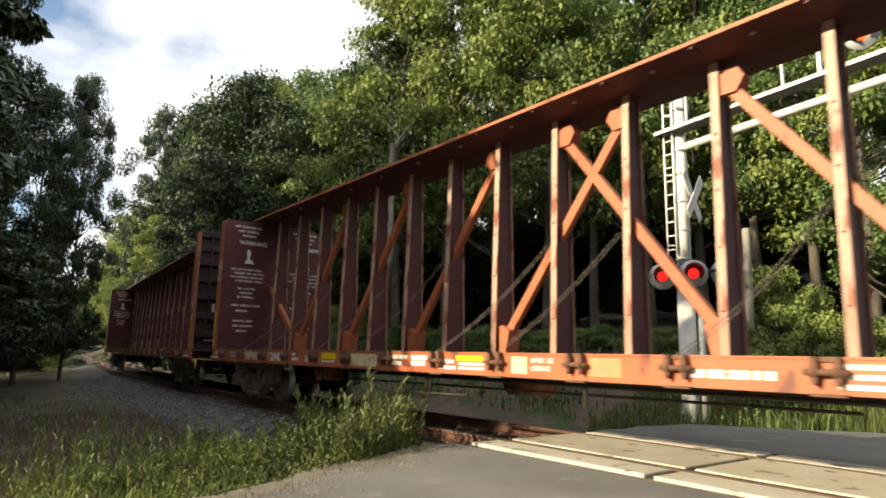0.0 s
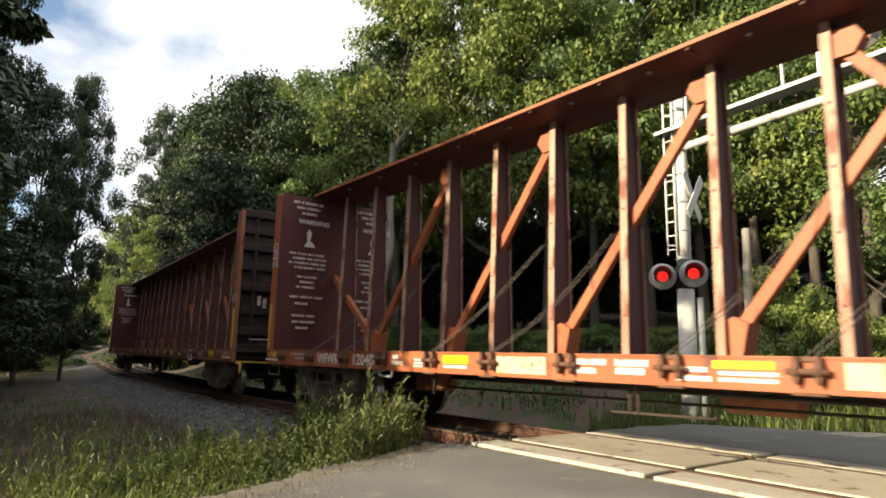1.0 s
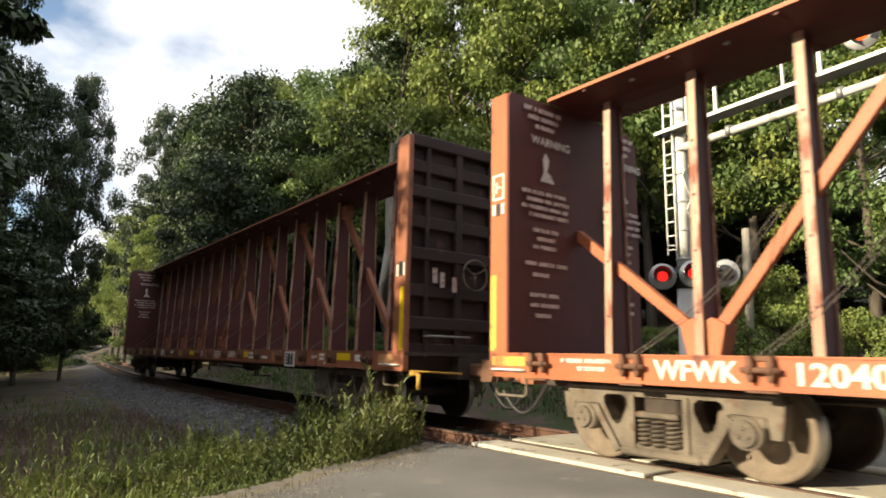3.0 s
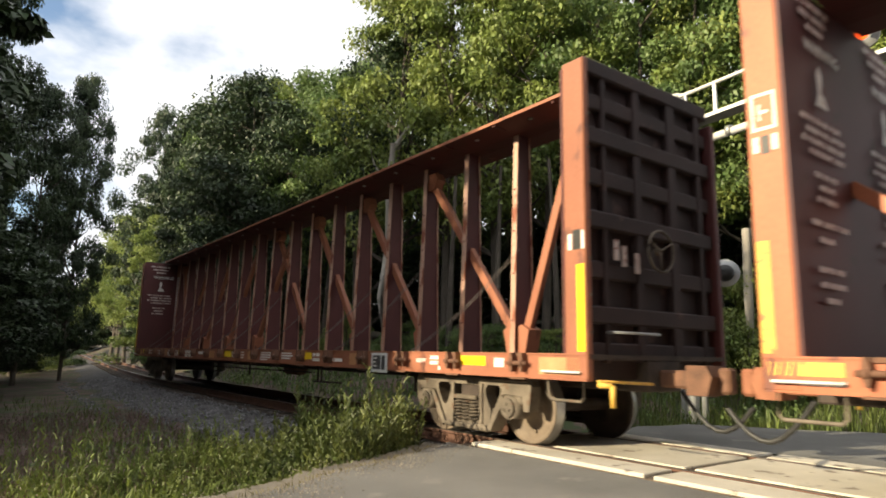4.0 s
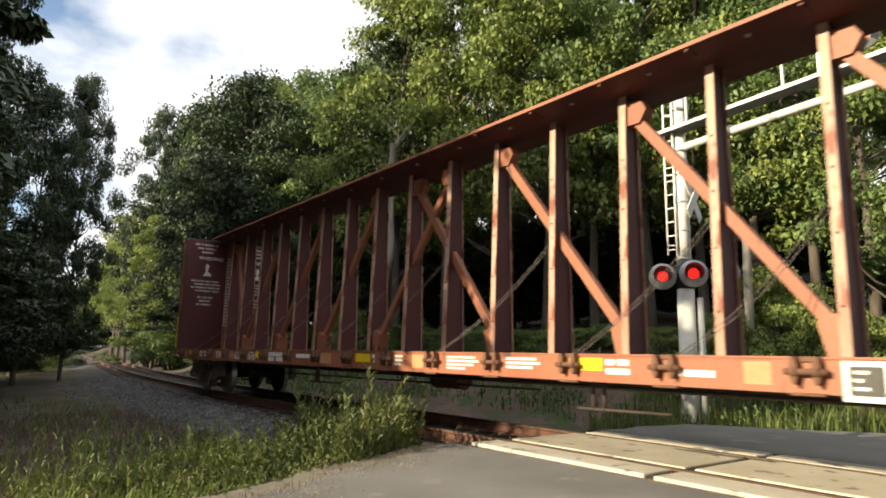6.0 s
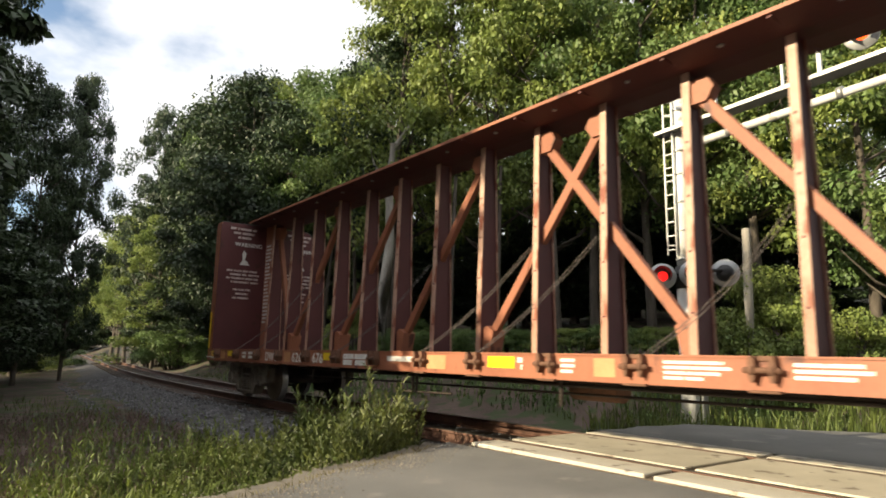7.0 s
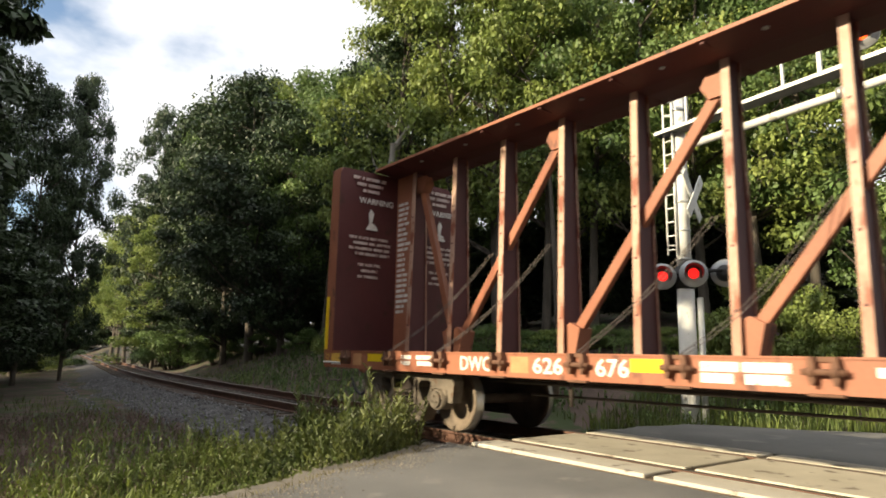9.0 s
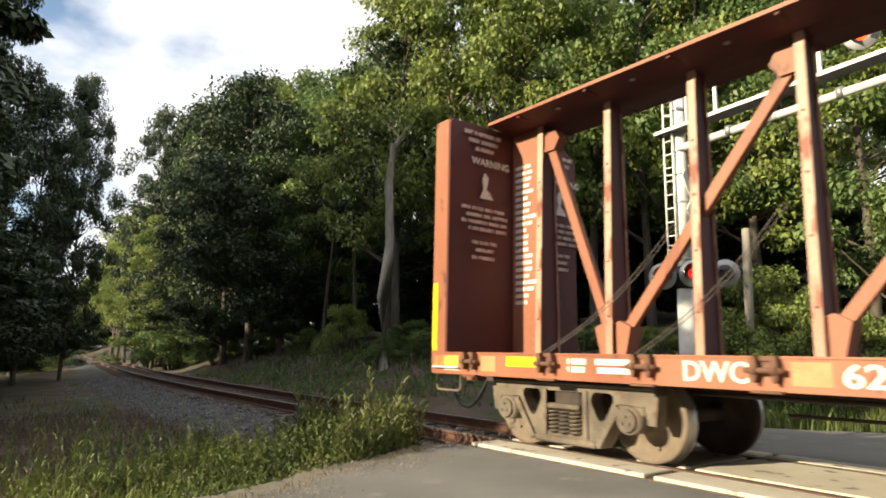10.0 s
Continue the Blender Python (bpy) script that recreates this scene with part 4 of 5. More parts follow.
def mark_side(car, first):
    """Lettering, reflectors and stencils on the side sill."""
    z0, z1 = DECK - 0.245, DECK - 0.045
    R = -HALF

    def word(text, x, width, z=z0 + 0.01):
        lettering("lettering", text, 0.185, M["white_stencil"], car, pose(x, -WIDE - 0.002, z, 90, 0, 0), "white painted lettering", width)

    def yel(x0, x1, m="yellow_reflector", low=0.09):
        decal(car, R + x0, R + x1, z0 + low, z1, M[m], "reflector", "yellow reflective strip" if m == "yellow_reflector" else "faded yellow patch")

    def tan(x0, x1):
        decal(car, R + x0, R + x1, z0 + 0.01, z1, M["patch_tan"], "patch", "tan paint patch")

    def lines(x0, rows, step=0.085, height=0.06, m="white_stencil", drop=0.01):
        bars(car, R + x0, z1 - drop, rows, step, height, M[m])

    if first:
        for a, b, c, d in ((0.05, 0.26, 3.36, 3.39), (0.05, 0.26, 3.05, 3.08), (0.05, 0.075, 3.08, 3.36), (0.235, 0.26, 3.08, 3.36), (0.11, 0.20, 3.20, 3.23), (0.11, 0.13, 3.14, 3.29)):
            decal(car, R + a, R + b, c, d, M["white_stencil"], "stencil", "white painted square mark", y=-WIDE - 0.009)
        decal(car, R + 0.12, R + 0.19, 2.84, 3.00, M["black_metal"], "slot", "dark slot in the corner post", y=-WIDE - 0.009)
        for a in (0.05, 0.21):
            decal(car, R + a, R + a + 0.05, 2.86, 3.0, M["white_stencil"], "tag_plate", "small white plate", y=-WIDE - 0.009)
        bm = bmesh.new()
        limb(bm, [(R + 4.47, -WIDE + 0.02, DECK - 0.27), (R + 4.47, -WIDE + 0.02, DECK - 0.35), (R + 4.50, -WIDE + 0.02, DECK - 0.38), (R + 4.78, -WIDE + 0.02, DECK - 0.38), (R + 4.81, -WIDE + 0.02, DECK - 0.35), (R + 4.81, -WIDE + 0.02, DECK - 0.27)], 0.022, 0.022, 8)
        part("handhold", bm, M["white_metal"], car, "worn white handhold below the sill")
        yel(0.05, 0.62, "yellow_faded")
        lines(0.12, [[0.5]], drop=0.15, height=0.03)
        lines(1.17, [[0.30, 0.34], [-0.2, 0.36]], 0.08, 0.045, "worn_stencil")
        word("WFWK", R + 2.34, 0.83)
        word("120400", R + 3.65, 0.79)
        lines(4.83, [[0.16], [0.2, 0.06]], 0.09)
        lines(5.41, [[0.24], [0.27], [0.2]], 0.045, 0.025, drop=0.06)
        yel(6.08, 6.62)
        lines(6.10, [[0.2, 0.26]], drop=0.13, height=0.04)
        decal(car, R + 7.16, R + 7.98, z0, z1, M["patch_cream"], "patch", "cream paint patch with worn red strokes")
        lines(7.30, [[0.10, 0.18, 0.2]], height=0.03, m="worn_stencil", drop=0.08)
        lines(8.38, [[0.2, 0.2], [0.3]], 0.09)
        lines(8.93, [[0.38], [0.34]], 0.08, 0.065)
        lines(9.61, [[0.3], [0.34]], 0.08, 0.045, drop=0.06)
        yel(9.97, 10.50, low=0.13)
        lines(10.02, [[0.52], [0.5]], 0.055, 0.035, drop=0.09)
        decal(car, R + 11.02, R + 11.28, z0, z1, M["patch_cream"], "patch", "cream round-edged patch")
        lines(11.34, [[0.2, 0.12], [0.3]], 0.09, m="worn_stencil")
        tan(12.2, 12.6)
        lines(13.33, [[0.16, 0.16, 0.18, 0.06, 0.1]], height=0.075, drop=0.08)
        lines(14.57, [[0.55], [0.55], [0.5]], 0.075, 0.04)
        yel(16.0, 16.45)
        lines(17.2, [[0.4], [0.4]])
        yel(19.6, 20.1)
        lines(20.9, [[0.2], [0.2]])
    else:
        yel(0.05, 0.60, "yellow_faded", 0.04)
        lines(0.08, [[0.55]], drop=0.17, height=0.025)
        tan(1.05, 1.32)
        yel(1.51, 2.02, low=0.08)
        lines(2.47, [[0.03, 0.2], [0.03, 0.18]], 0.085)
        lines(2.85, [[0.55], [-0.0, 0.50]], 0.085)
        word("DWC", R + 3.86, 0.60)
        tan(4.81, 5.11)
        word("626", R + 5.18, 0.45)
        word("676", R + 6.08, 0.41)
        yel(6.51, 6.88, low=0.07)
        lines(7.25, [[0.35, 0.40], [0.30, -0.04, 0.36]], 0.10, 0.085)
        lines(8.63, [[0.72]], height=0.075, drop=0.03)
        tan(9.64, 10.10)
        yel(10.95, 11.43, low=0.06)
        lines(11.48, [[0.08], [-0.02, 0.03]], 0.08)
        lines(12.15, [[0.2], [0.2], [0.17]], 0.06, 0.035)
        tan(12.61, 12.88)
        lines(13.43, [[0.6], [0.66], [0.56], [0.4]], 0.048, 0.028)
        lines(14.61, [[0.5], [0.56], [0.44]], 0.05, 0.03)
        yel(15.61, 16.05, low=0.07)
        lines(16.09, [[0.12, 0.14], [0.3]], 0.09)
        lines(16.92, [[0.03, 0.30]], drop=0.09, height=0.06)
        tan(17.54, 17.77)
        # framed data panel
        bm = bmesh.new()
        box(bm, R + 18.30, R + 18.77, -WIDE - 0.014, -WIDE + 0.002, DECK - 0.33, DECK - 0.03)
        panel = part("data_panel", bm, M["white_metal"], car, "white-framed black data panel")
        for a, b in ((0.05, 0.28), (0.32, 0.41)):
            decal(panel, R + 18.30 + a, R + 18.30 + b, DECK - 0.285, DECK - 0.07, M["black_panel"], "plate", "dark plate", y=-WIDE - 0.018)
        bars(panel, R + 18.38, DECK - 0.10, [[0.1], [0.06], [0.1]], 0.06, 0.025, M["white_stencil"], facing=pose(0, -WIDE - 0.02, 0))
        lines(19.56, [[0.24]], height=0.06, m="worn_stencil", drop=0.05)
        lines(19.90, [[0.20], [0.20], [-0.16, 0.06]], 0.07, 0.05)
        yel(20.59, 21.10, low=0.08)
        decal(car, R + 21.26, R + 21.44, z0 + 0.07, z1 - 0.02, M["white_stencil"], "stencil", "white square")
        tan(22.03, 22.64)


car_a, wheels_a = build_car("a")
car_b, wheels_b = build_car("b")


# ---- trees ----
def leaf_cloud(rng, centres, radii, count, size, flat=0.6):
    """Leaves gathered in clumps: a flat diamond each, turned mostly upwards and outwards."""
    k = rng.integers(0, len(centres), count)
    d = rng.normal(size=(count, 3))
    d /= np.linalg.norm(d, axis=1)[:, None]
    r = radii[k] * rng.random(count) ** 0.42
    pos = centres[k] + d * r[:, None] * np.array([1, 1, flat])
    nrm = d * 0.6 + rng.normal(size=(count, 3)) * 0.55 + np.array([0, 0, 0.55])
    nrm /= np.linalg.norm(nrm, axis=1)[:, None]
    u = np.cross(nrm, rng.normal(size=(count, 3)))
    u /= np.linalg.norm(u, axis=1)[:, None]
    v = np.cross(nrm, u)
    s = size * rng.uniform(0.65, 1.35, count)[:, None]
    droop = np.array([0, 0, -0.25]) * s
    quad = np.stack([pos - u * s * 0.5, pos + v * s * 0.30, pos + u * s * 0.5 + droop, pos - v * s * 0.30], axis=1)
    return quad.reshape(-1, 3)


def leaf_mesh(name, verts, material):
    n = len(verts) // 4
    me = bpy.data.meshes.new(name)
    me.vertices.add(n * 4)
    me.vertices.foreach_set("co", verts.astype(np.float32).ravel())
    me.loops.add(n * 4)
    me.loops.foreach_set("vertex_index", np.arange(n * 4, dtype=np.int32))
    me.polygons.add(n)
    me.polygons.foreach_set("loop_start", np.arange(0, n * 4, 4, dtype=np.int32))
    me.update(calc_edges=True)
    me.validate()
    me.materials.append(material)
    return me


TREE_H = 16.0


def make_tree(seed, material, bark, low=0.22, spread=3.6, count=20000, label="", size=0.20, clumps=64):
    """A forest tree 16 m high: a bent tapered trunk, limbs, and a crown of leaf clumps round the limbs' ends."""
    rng = np.random.default_rng(seed)
    tree = new("tree")
    tagged(tree, label, "tree")
    bm = bmesh.new()
    lean = rng.uniform(-0.5, 0.5, 2)
    spine = [(lean[0] * u * u + 0.15 * math.sin(5 * u + seed), lean[1] * u * u + 0.15 * math.cos(4 * u + seed), TREE_H * 0.93 * u - 0.4 * (u == 0)) for u in np.linspace(0, 1, 9)]
    limb(bm, spine, 0.22, 0.03, 9)
    centres, radii = [], []
    for i in range(clumps):
        u = low + (1 - low) * ((i + rng.random()) / clumps)
        h = TREE_H * u
        # widest a little above the middle
        w = spread * (math.sin(math.pi * min(1.0, (u - low * 0.6) / (1.03 - low * 0.6)) ** 0.85) ** 0.7) * rng.uniform(0.25, 1.08)
        a = rng.uniform(0, 2 * math.pi)
        k = min(8, max(0, u / 0.93 * 8))
        s0, s1 = Vector(spine[int(k)]), Vector(spine[min(8, int(k) + 1)])
        c = s0.lerp(s1, k - int(k))
        p = Vector((c.x + w * math.cos(a), c.y + w * math.sin(a), h))
        centres.append(p)
        radii.append(rng.uniform(0.5, 1.35))
        if i % 3 == 0:
            root = Vector((c.x, c.y, max(1.2, h - w * 0.7)))
            k2 = min(7.99, max(0, root.z / (TREE_H * 0.93) * 8))
            q0, q1 = Vector(spine[int(k2)]), Vector(spine[int(k2) + 1])
            root = q0.lerp(q1, k2 - int(k2))
            mid = root.lerp(p, 0.5) + Vector((0, 0, -0.12 * w))
            limb(bm, [root, mid, p], 0.075 * (1.2 - u * 0.7), 0.015, 5)
    part("trunk", bm, bark, tree)
    me = leaf_mesh("crown", leaf_cloud(rng, np.array(centres), np.array(radii), count, size), material)
    crown = new("crown", me)
    crown.parent = tree
    return tree


def make_shrub(seed, material, label, count=13000):
    rng = np.random.default_rng(seed)
    shrub = new("shrub")
    tagged(shrub, label, "shrub")
    bm = bmesh.new()
    centres, radii = [], []
    for i in range(26):
        a, w, h = rng.uniform(0, 6.28), 1.5 * rng.random() ** 0.5, rng.uniform(0.25, 1.85)
        w *= 1.15 - h * 0.35
        p = Vector((w * math.cos(a), w * math.sin(a), h))
        centres.append(p)
        radii.append(rng.uniform(0.28, 0.5))
        limb(bm, [(0.1 * math.cos(a), 0.1 * math.sin(a), -0.3), p * 0.5 + Vector((0, 0, 0.15)), p], 0.022, 0.006, 5)
    part("stem", bm, M["bark"], shrub)
    crown = new("crown", leaf_mesh("crown", leaf_cloud(rng, np.array(centres), np.array(radii), count, 0.07), material))
    crown.parent = shrub
    return shrub


KINDS = [make_tree(21, M["leaf_mid"], M["bark"], 0.24, 4.3, label="tall leafy green deciduous tree at the forest edge"),
         make_tree(22, M["leaf_light"], M["bark"], 0.28, 4.1, 19000, label="tall light green deciduous tree in sunlight"),
         make_tree(23, M["leaf_mid"], M["bark"], 0.32, 3.9, 18500, label="tall slender green tree in the woods"),
         make_tree(24, M["leaf_mid"], M["bark"], 0.18, 4.6, 22000, label="broad full green tree among the woods")]
# trees whose leaf colour carries the wood's shade
SHADED = [make_tree(31, M["leaf_dark"], M["bark"], 0.08, 4.2, 34000, label="green tree beside the track, leaf colour darkened for shade", size=0.27, clumps=140),
         make_tree(32, M["leaf_dark"], M["bark"], 0.10, 4.0, 34000, label="dense green tree beside the track, leaves darkened for shade", size=0.27, clumps=140),
         make_tree(33, M["leaf_dark"], M["bark"], 0.10, 4.0, 46000, label="leafy tree with ragged outline, leaves darkened for shade", size=0.19, clumps=150),
         make_tree(34, M["leaf_dark"], M["bark"], 0.30, 3.9, 20000, label="slender tree with a ragged crown, leaves darkened for shade", clumps=90)]
SHRUBS = [make_shrub(41, M["leaf_light"], "bright yellow-green leafy shrub"), make_shrub(42, M["leaf_mid"], "green leafy shrub at the wood's edge")]
used = set()


def plant(kinds, rows, group, label=""):
    """Each row: x, y, the height of the top, the kind, the crown's breadth."""
    for x, y, top, k, broad in rows:
        src = kinds[k % len(kinds)]
        z = ground_z(x, y)
        full = TREE_H if kinds is not SHRUBS else 2.0
        s = max(0.35, (top - z) / full)
        b = broad * (0.6 + 0.4 * s) if kinds is not SHRUBS else broad * max(0.8, s)
        m = pose(x, y, z - 0.05, 0, 0, random.uniform(0, 360)) @ Matrix.Diagonal((b, b, s, 1))
        if src in used:
            ob = copy_thing(src, m @ Matrix.Diagonal([1 / v for v in src.scale] + [1]))
        else:
            ob = src
            used.add(src)
            src.matrix_basis = m
        tagged(ob, label, group=group)


random.seed(8)
plant(KINDS, [(-22.5, 8.2, 19.3, 1, 0.9), (-20.4, 9.4, 19.3, 1, 0.9), (-18.4, 10.3, 19.4, 1, 0.85), (-16.3, 10.9, 18.8, 1, 0.85), (-14.9, 12.1, 18.8, 2, 0.85), (-13.2, 12.8, 18.3, 1, 0.85), (-11.4, 13.3, 17.6, 0, 0.85), (-9.7, 13.6, 16.9, 1, 0.85), (-8.3, 14.2, 16.4, 2, 0.85), (-6.8, 14.2, 15.6, 1, 0.85), (-5.2, 13.7, 14.3, 3, 0.85)], "trees behind the track")
plant(KINDS, [(-31.9, 10.4, 17.8, 3, 0.9), (-35.5, 9.6, 18.8, 0, 0.9)], "trees behind the track")
plant(SHADED, [(-23.5, 8.6, 19.7, 3, 0.8), (-34.0, 8.0, 15.5, 2, 1.0), (-37.5, 7.5, 18.6, 3, 1.2), (-41.5, 7.4, 19.2, 2, 0.95), (-44.5, 8.8, 18.8, 3, 0.8), (-49.5, 9.8, 18.4, 2, 0.8), (-58.5, 7.2, 19.6, 3, 0.95), (-52.5, 8.2, 18.0, 3, 0.8), (-62.0, 7.4, 24.0, 3, 0.8)], "trees behind the track")
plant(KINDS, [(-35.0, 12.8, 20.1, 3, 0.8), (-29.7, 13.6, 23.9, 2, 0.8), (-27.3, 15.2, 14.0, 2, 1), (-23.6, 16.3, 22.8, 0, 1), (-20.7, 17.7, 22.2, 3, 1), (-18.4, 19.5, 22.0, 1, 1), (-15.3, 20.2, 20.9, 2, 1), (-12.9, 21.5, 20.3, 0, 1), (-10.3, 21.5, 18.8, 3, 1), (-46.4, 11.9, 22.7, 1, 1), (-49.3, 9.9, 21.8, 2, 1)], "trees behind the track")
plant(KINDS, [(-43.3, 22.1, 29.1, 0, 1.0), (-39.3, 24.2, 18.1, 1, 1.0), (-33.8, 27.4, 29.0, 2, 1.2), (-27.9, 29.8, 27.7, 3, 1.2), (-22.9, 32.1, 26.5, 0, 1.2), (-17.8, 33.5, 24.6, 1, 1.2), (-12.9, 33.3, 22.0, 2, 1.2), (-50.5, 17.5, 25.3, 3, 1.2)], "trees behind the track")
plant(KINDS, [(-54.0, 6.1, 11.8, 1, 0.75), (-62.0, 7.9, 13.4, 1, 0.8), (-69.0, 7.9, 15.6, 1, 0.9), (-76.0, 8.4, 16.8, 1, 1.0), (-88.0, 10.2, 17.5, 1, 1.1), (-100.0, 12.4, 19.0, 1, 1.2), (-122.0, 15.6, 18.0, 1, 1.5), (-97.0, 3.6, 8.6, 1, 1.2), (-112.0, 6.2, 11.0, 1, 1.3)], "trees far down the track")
plant(SHADED, [(-166.0, 17.6, 15.0, 0, 1.7), (-172.0, 11.0, 15.0, 1, 1.8), (-164.0, 23.0, 16.0, 1, 1.6), (-140.0, 8.6, 10.0, 0, 1.2), (-120.0, 6.8, 7.0, 1, 1.0), (-150.0, 3.0, 12.0, 1, 1.8), (-105.0, 2.6, 5.0, 0, 1.0), (-86.0, 1.4, 4.0, 1, 0.9)], "trees far down the track")
plant(SHADED, [(-28.5, -6.9, 17.0, 2, 0.52), (-25.5, -8.2, 15.5, 2, 0.62), (-36.7, -2.2, 15.2, 2, 0.46), (-33.0, -4.3, 12.8, 2, 0.55), (-30.5, -6.0, 7.5, 1, 0.75), (-26.5, -6.9, 5.5, 0, 0.85), (-62.0, -4.0, 4.0, 0, 0.6), (-72.0, -4.4, 4.6, 1, 0.7), (-52.0, -4.6, 3.2, 1, 0.6), (-59.9, -3.0, 5.2, 0, 0.8), (-44.9, -3.6, 2.7, 0, 0.9), (-38.0, -5.1, 2.9, 1, 0.9)], "trees on the near side of the track")
plant(SHRUBS, [(-8.0, 9.4, 3.5, 0, 0.8), (-7.0, 9.3, 3.0, 0, 0.8), (-6.6, 10.0, 2.4, 0, 0.8), (-8.2, 8.8, 2.5, 0, 0.8), (-5.6, 9.3, 2.3, 0, 0.8), (-11.5, 8.4, 2.0, 1, 1.0), (-13.2, 8.3, 2.0, 0, 1.0), (-14.8, 8.2, 2.0, 1, 1.0), (-10.1, 8.8, 1.8, 0, 0.8), (-9.0, 8.9, 2.1, 0, 0.8)], "shrubs behind the crossing")
plant(SHRUBS, [(-25.7, 7.6, 3.3, 0, 0.8), (-21.7, 8.4, 2.6, 1, 1.0), (-20.7, 6.6, 1.9, 1, 0.9), (-18.5, 7.4, 2.2, 1, 1.1), (-31.1, 8.2, 2.4, 1, 1.1), (-37.5, 8.3, 2.4, 1, 1.2), (-43.1, 7.6, 2.5, 1, 1.2), (-15.9, 7.3, 2.2, 1, 1.2), (-50.8, 6.9, 3.0, 1, 1.3), (-57.0, 7.0, 3.6, 0, 1.3)], "shrubs along the bank")
plant(SHRUBS, [(-47.9, -3.3, 1.4, 0, 1.5), (-51.8, -1.7, 1.3, 0, 1.6), (-59.6, 0.2, 1.3, 1, 1.8)], "shrubs along the bank")
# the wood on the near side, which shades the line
plant(SHADED, [(-13.3, -13.5, 12.2, 1, 0.92), (-14.3, -11.0, 12.3, 0, 1.0), (-16.8, -10.8, 15.5, 1, 1.1), (-16.2, -9.6, 8.0, 0, 0.7), (-19.6, -9.4, 9.0, 1, 0.75), (-17.2, -14.0, 16.0, 0, 1.2), (-20.0, -10.8, 17.0, 1, 1.1), (-21.0, -15.0, 18.0, 0, 1.2), (-23.5, -11.0, 17.0, 1, 1.1),
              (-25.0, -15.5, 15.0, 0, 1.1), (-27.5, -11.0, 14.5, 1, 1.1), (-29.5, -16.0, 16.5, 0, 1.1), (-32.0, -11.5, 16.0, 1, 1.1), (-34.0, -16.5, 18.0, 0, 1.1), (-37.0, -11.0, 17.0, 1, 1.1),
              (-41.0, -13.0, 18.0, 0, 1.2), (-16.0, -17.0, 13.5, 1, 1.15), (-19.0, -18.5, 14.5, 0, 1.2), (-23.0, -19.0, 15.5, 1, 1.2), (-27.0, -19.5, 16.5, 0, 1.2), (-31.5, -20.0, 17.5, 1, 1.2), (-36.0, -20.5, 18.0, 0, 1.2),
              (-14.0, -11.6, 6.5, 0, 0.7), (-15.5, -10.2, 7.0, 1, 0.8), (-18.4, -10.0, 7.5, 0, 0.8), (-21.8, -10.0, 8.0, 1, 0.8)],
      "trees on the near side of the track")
# unseen trees added right of and behind the camera to cut the sky's light
plant(SHADED, [(5.5, -12.5, 14.0, 1, 1.0), (4.8, -18.0, 15.0, 0, 1.0), (9.0, -14.0, 15.0, 0, 1.2), (9.5, -7.0, 15.0, 1, 1.1), (12.5, 2.0, 16.0, 0, 1.2), (9.0, 15.0, 16.0, 1, 1.1), (13.0, 9.0, 15.0, 0, 1.1), (11.0, -21.0, 14.0, 1, 1.2), (13.0, -29.0, 14.0, 0, 1.3)],
      "trees round the crossing")
# a further unseen row, added far behind to lower the ambient light
plant(SHADED, [(-18.0, -42.0, 13.0, 0, 1.3), (-12.0, -44.0, 12.0, 1, 1.4), (-6.0, -43.0, 11.5, 0, 1.4), (0.0, -44.0, 12.0, 1, 1.4), (6.0, -42.0, 12.0, 0, 1.4), (12.0, -40.0, 12.0, 1, 1.4)],
      "trees round the crossing")
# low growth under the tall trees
plant(SHADED, [(-46.5, 16.6, 22.7, 0, 0.9), (-49.8, 14.2, 24.1, 1, 0.9), (-52.8, 12.0, 23.3, 0, 0.9), (-55.6, 9.6, 22.5, 1, 0.9), (-43.5, 18.0, 23.1, 1, 0.8)], "trees behind the track")
plant(SHADED, [(-48.2, 21.8, 10.3, 0, 1.3), (-43.9, 24.8, 10.2, 1, 1.3), (-39.4, 27.2, 9.9, 0, 1.3), (-34.9, 29.1, 9.6, 1, 1.3), (-31.4, 32.2, 9.6, 0, 1.3), (-26.6, 33.2, 9.1, 1, 1.3), (-23.1, 35.4, 8.9, 0, 1.3), (-13.3, 35.2, 7.7, 1, 1.3)], "young trees under the wood's edge")
plant(SHADED, [(-40.0, 11.7, 6.6, 0, 1.0), (-35.1, 12.4, 6.6, 1, 1.0), (-32.0, 13.8, 6.0, 0, 1.0), (-28.9, 14.8, 5.5, 1, 1.0), (-25.8, 15.5, 5.3, 0, 1.0), (-23.2, 16.7, 4.9, 1, 1.0), (-20.7, 17.7, 4.8, 0, 1.0), (-17.6, 17.6, 4.5, 1, 1.0), (-15.1, 18.0, 4.4, 0, 1.0), (-12.6, 18.3, 4.7, 1, 1.0), (-8.2, 19.0, 4.5, 1, 1.0), (-46.7, 11.1, 7.1, 1, 1.2), (-51.6, 9.3, 6.9, 0, 1.2), (-56.1, 8.0, 6.7, 1, 1.2)], "young trees under the wood's edge")
plant(SHRUBS, [(-12.6, -11.5, 2.3, 1, 1.3), (-14.2, -11.5, 2.0, 0, 1.2)], "shrubs on the near side")


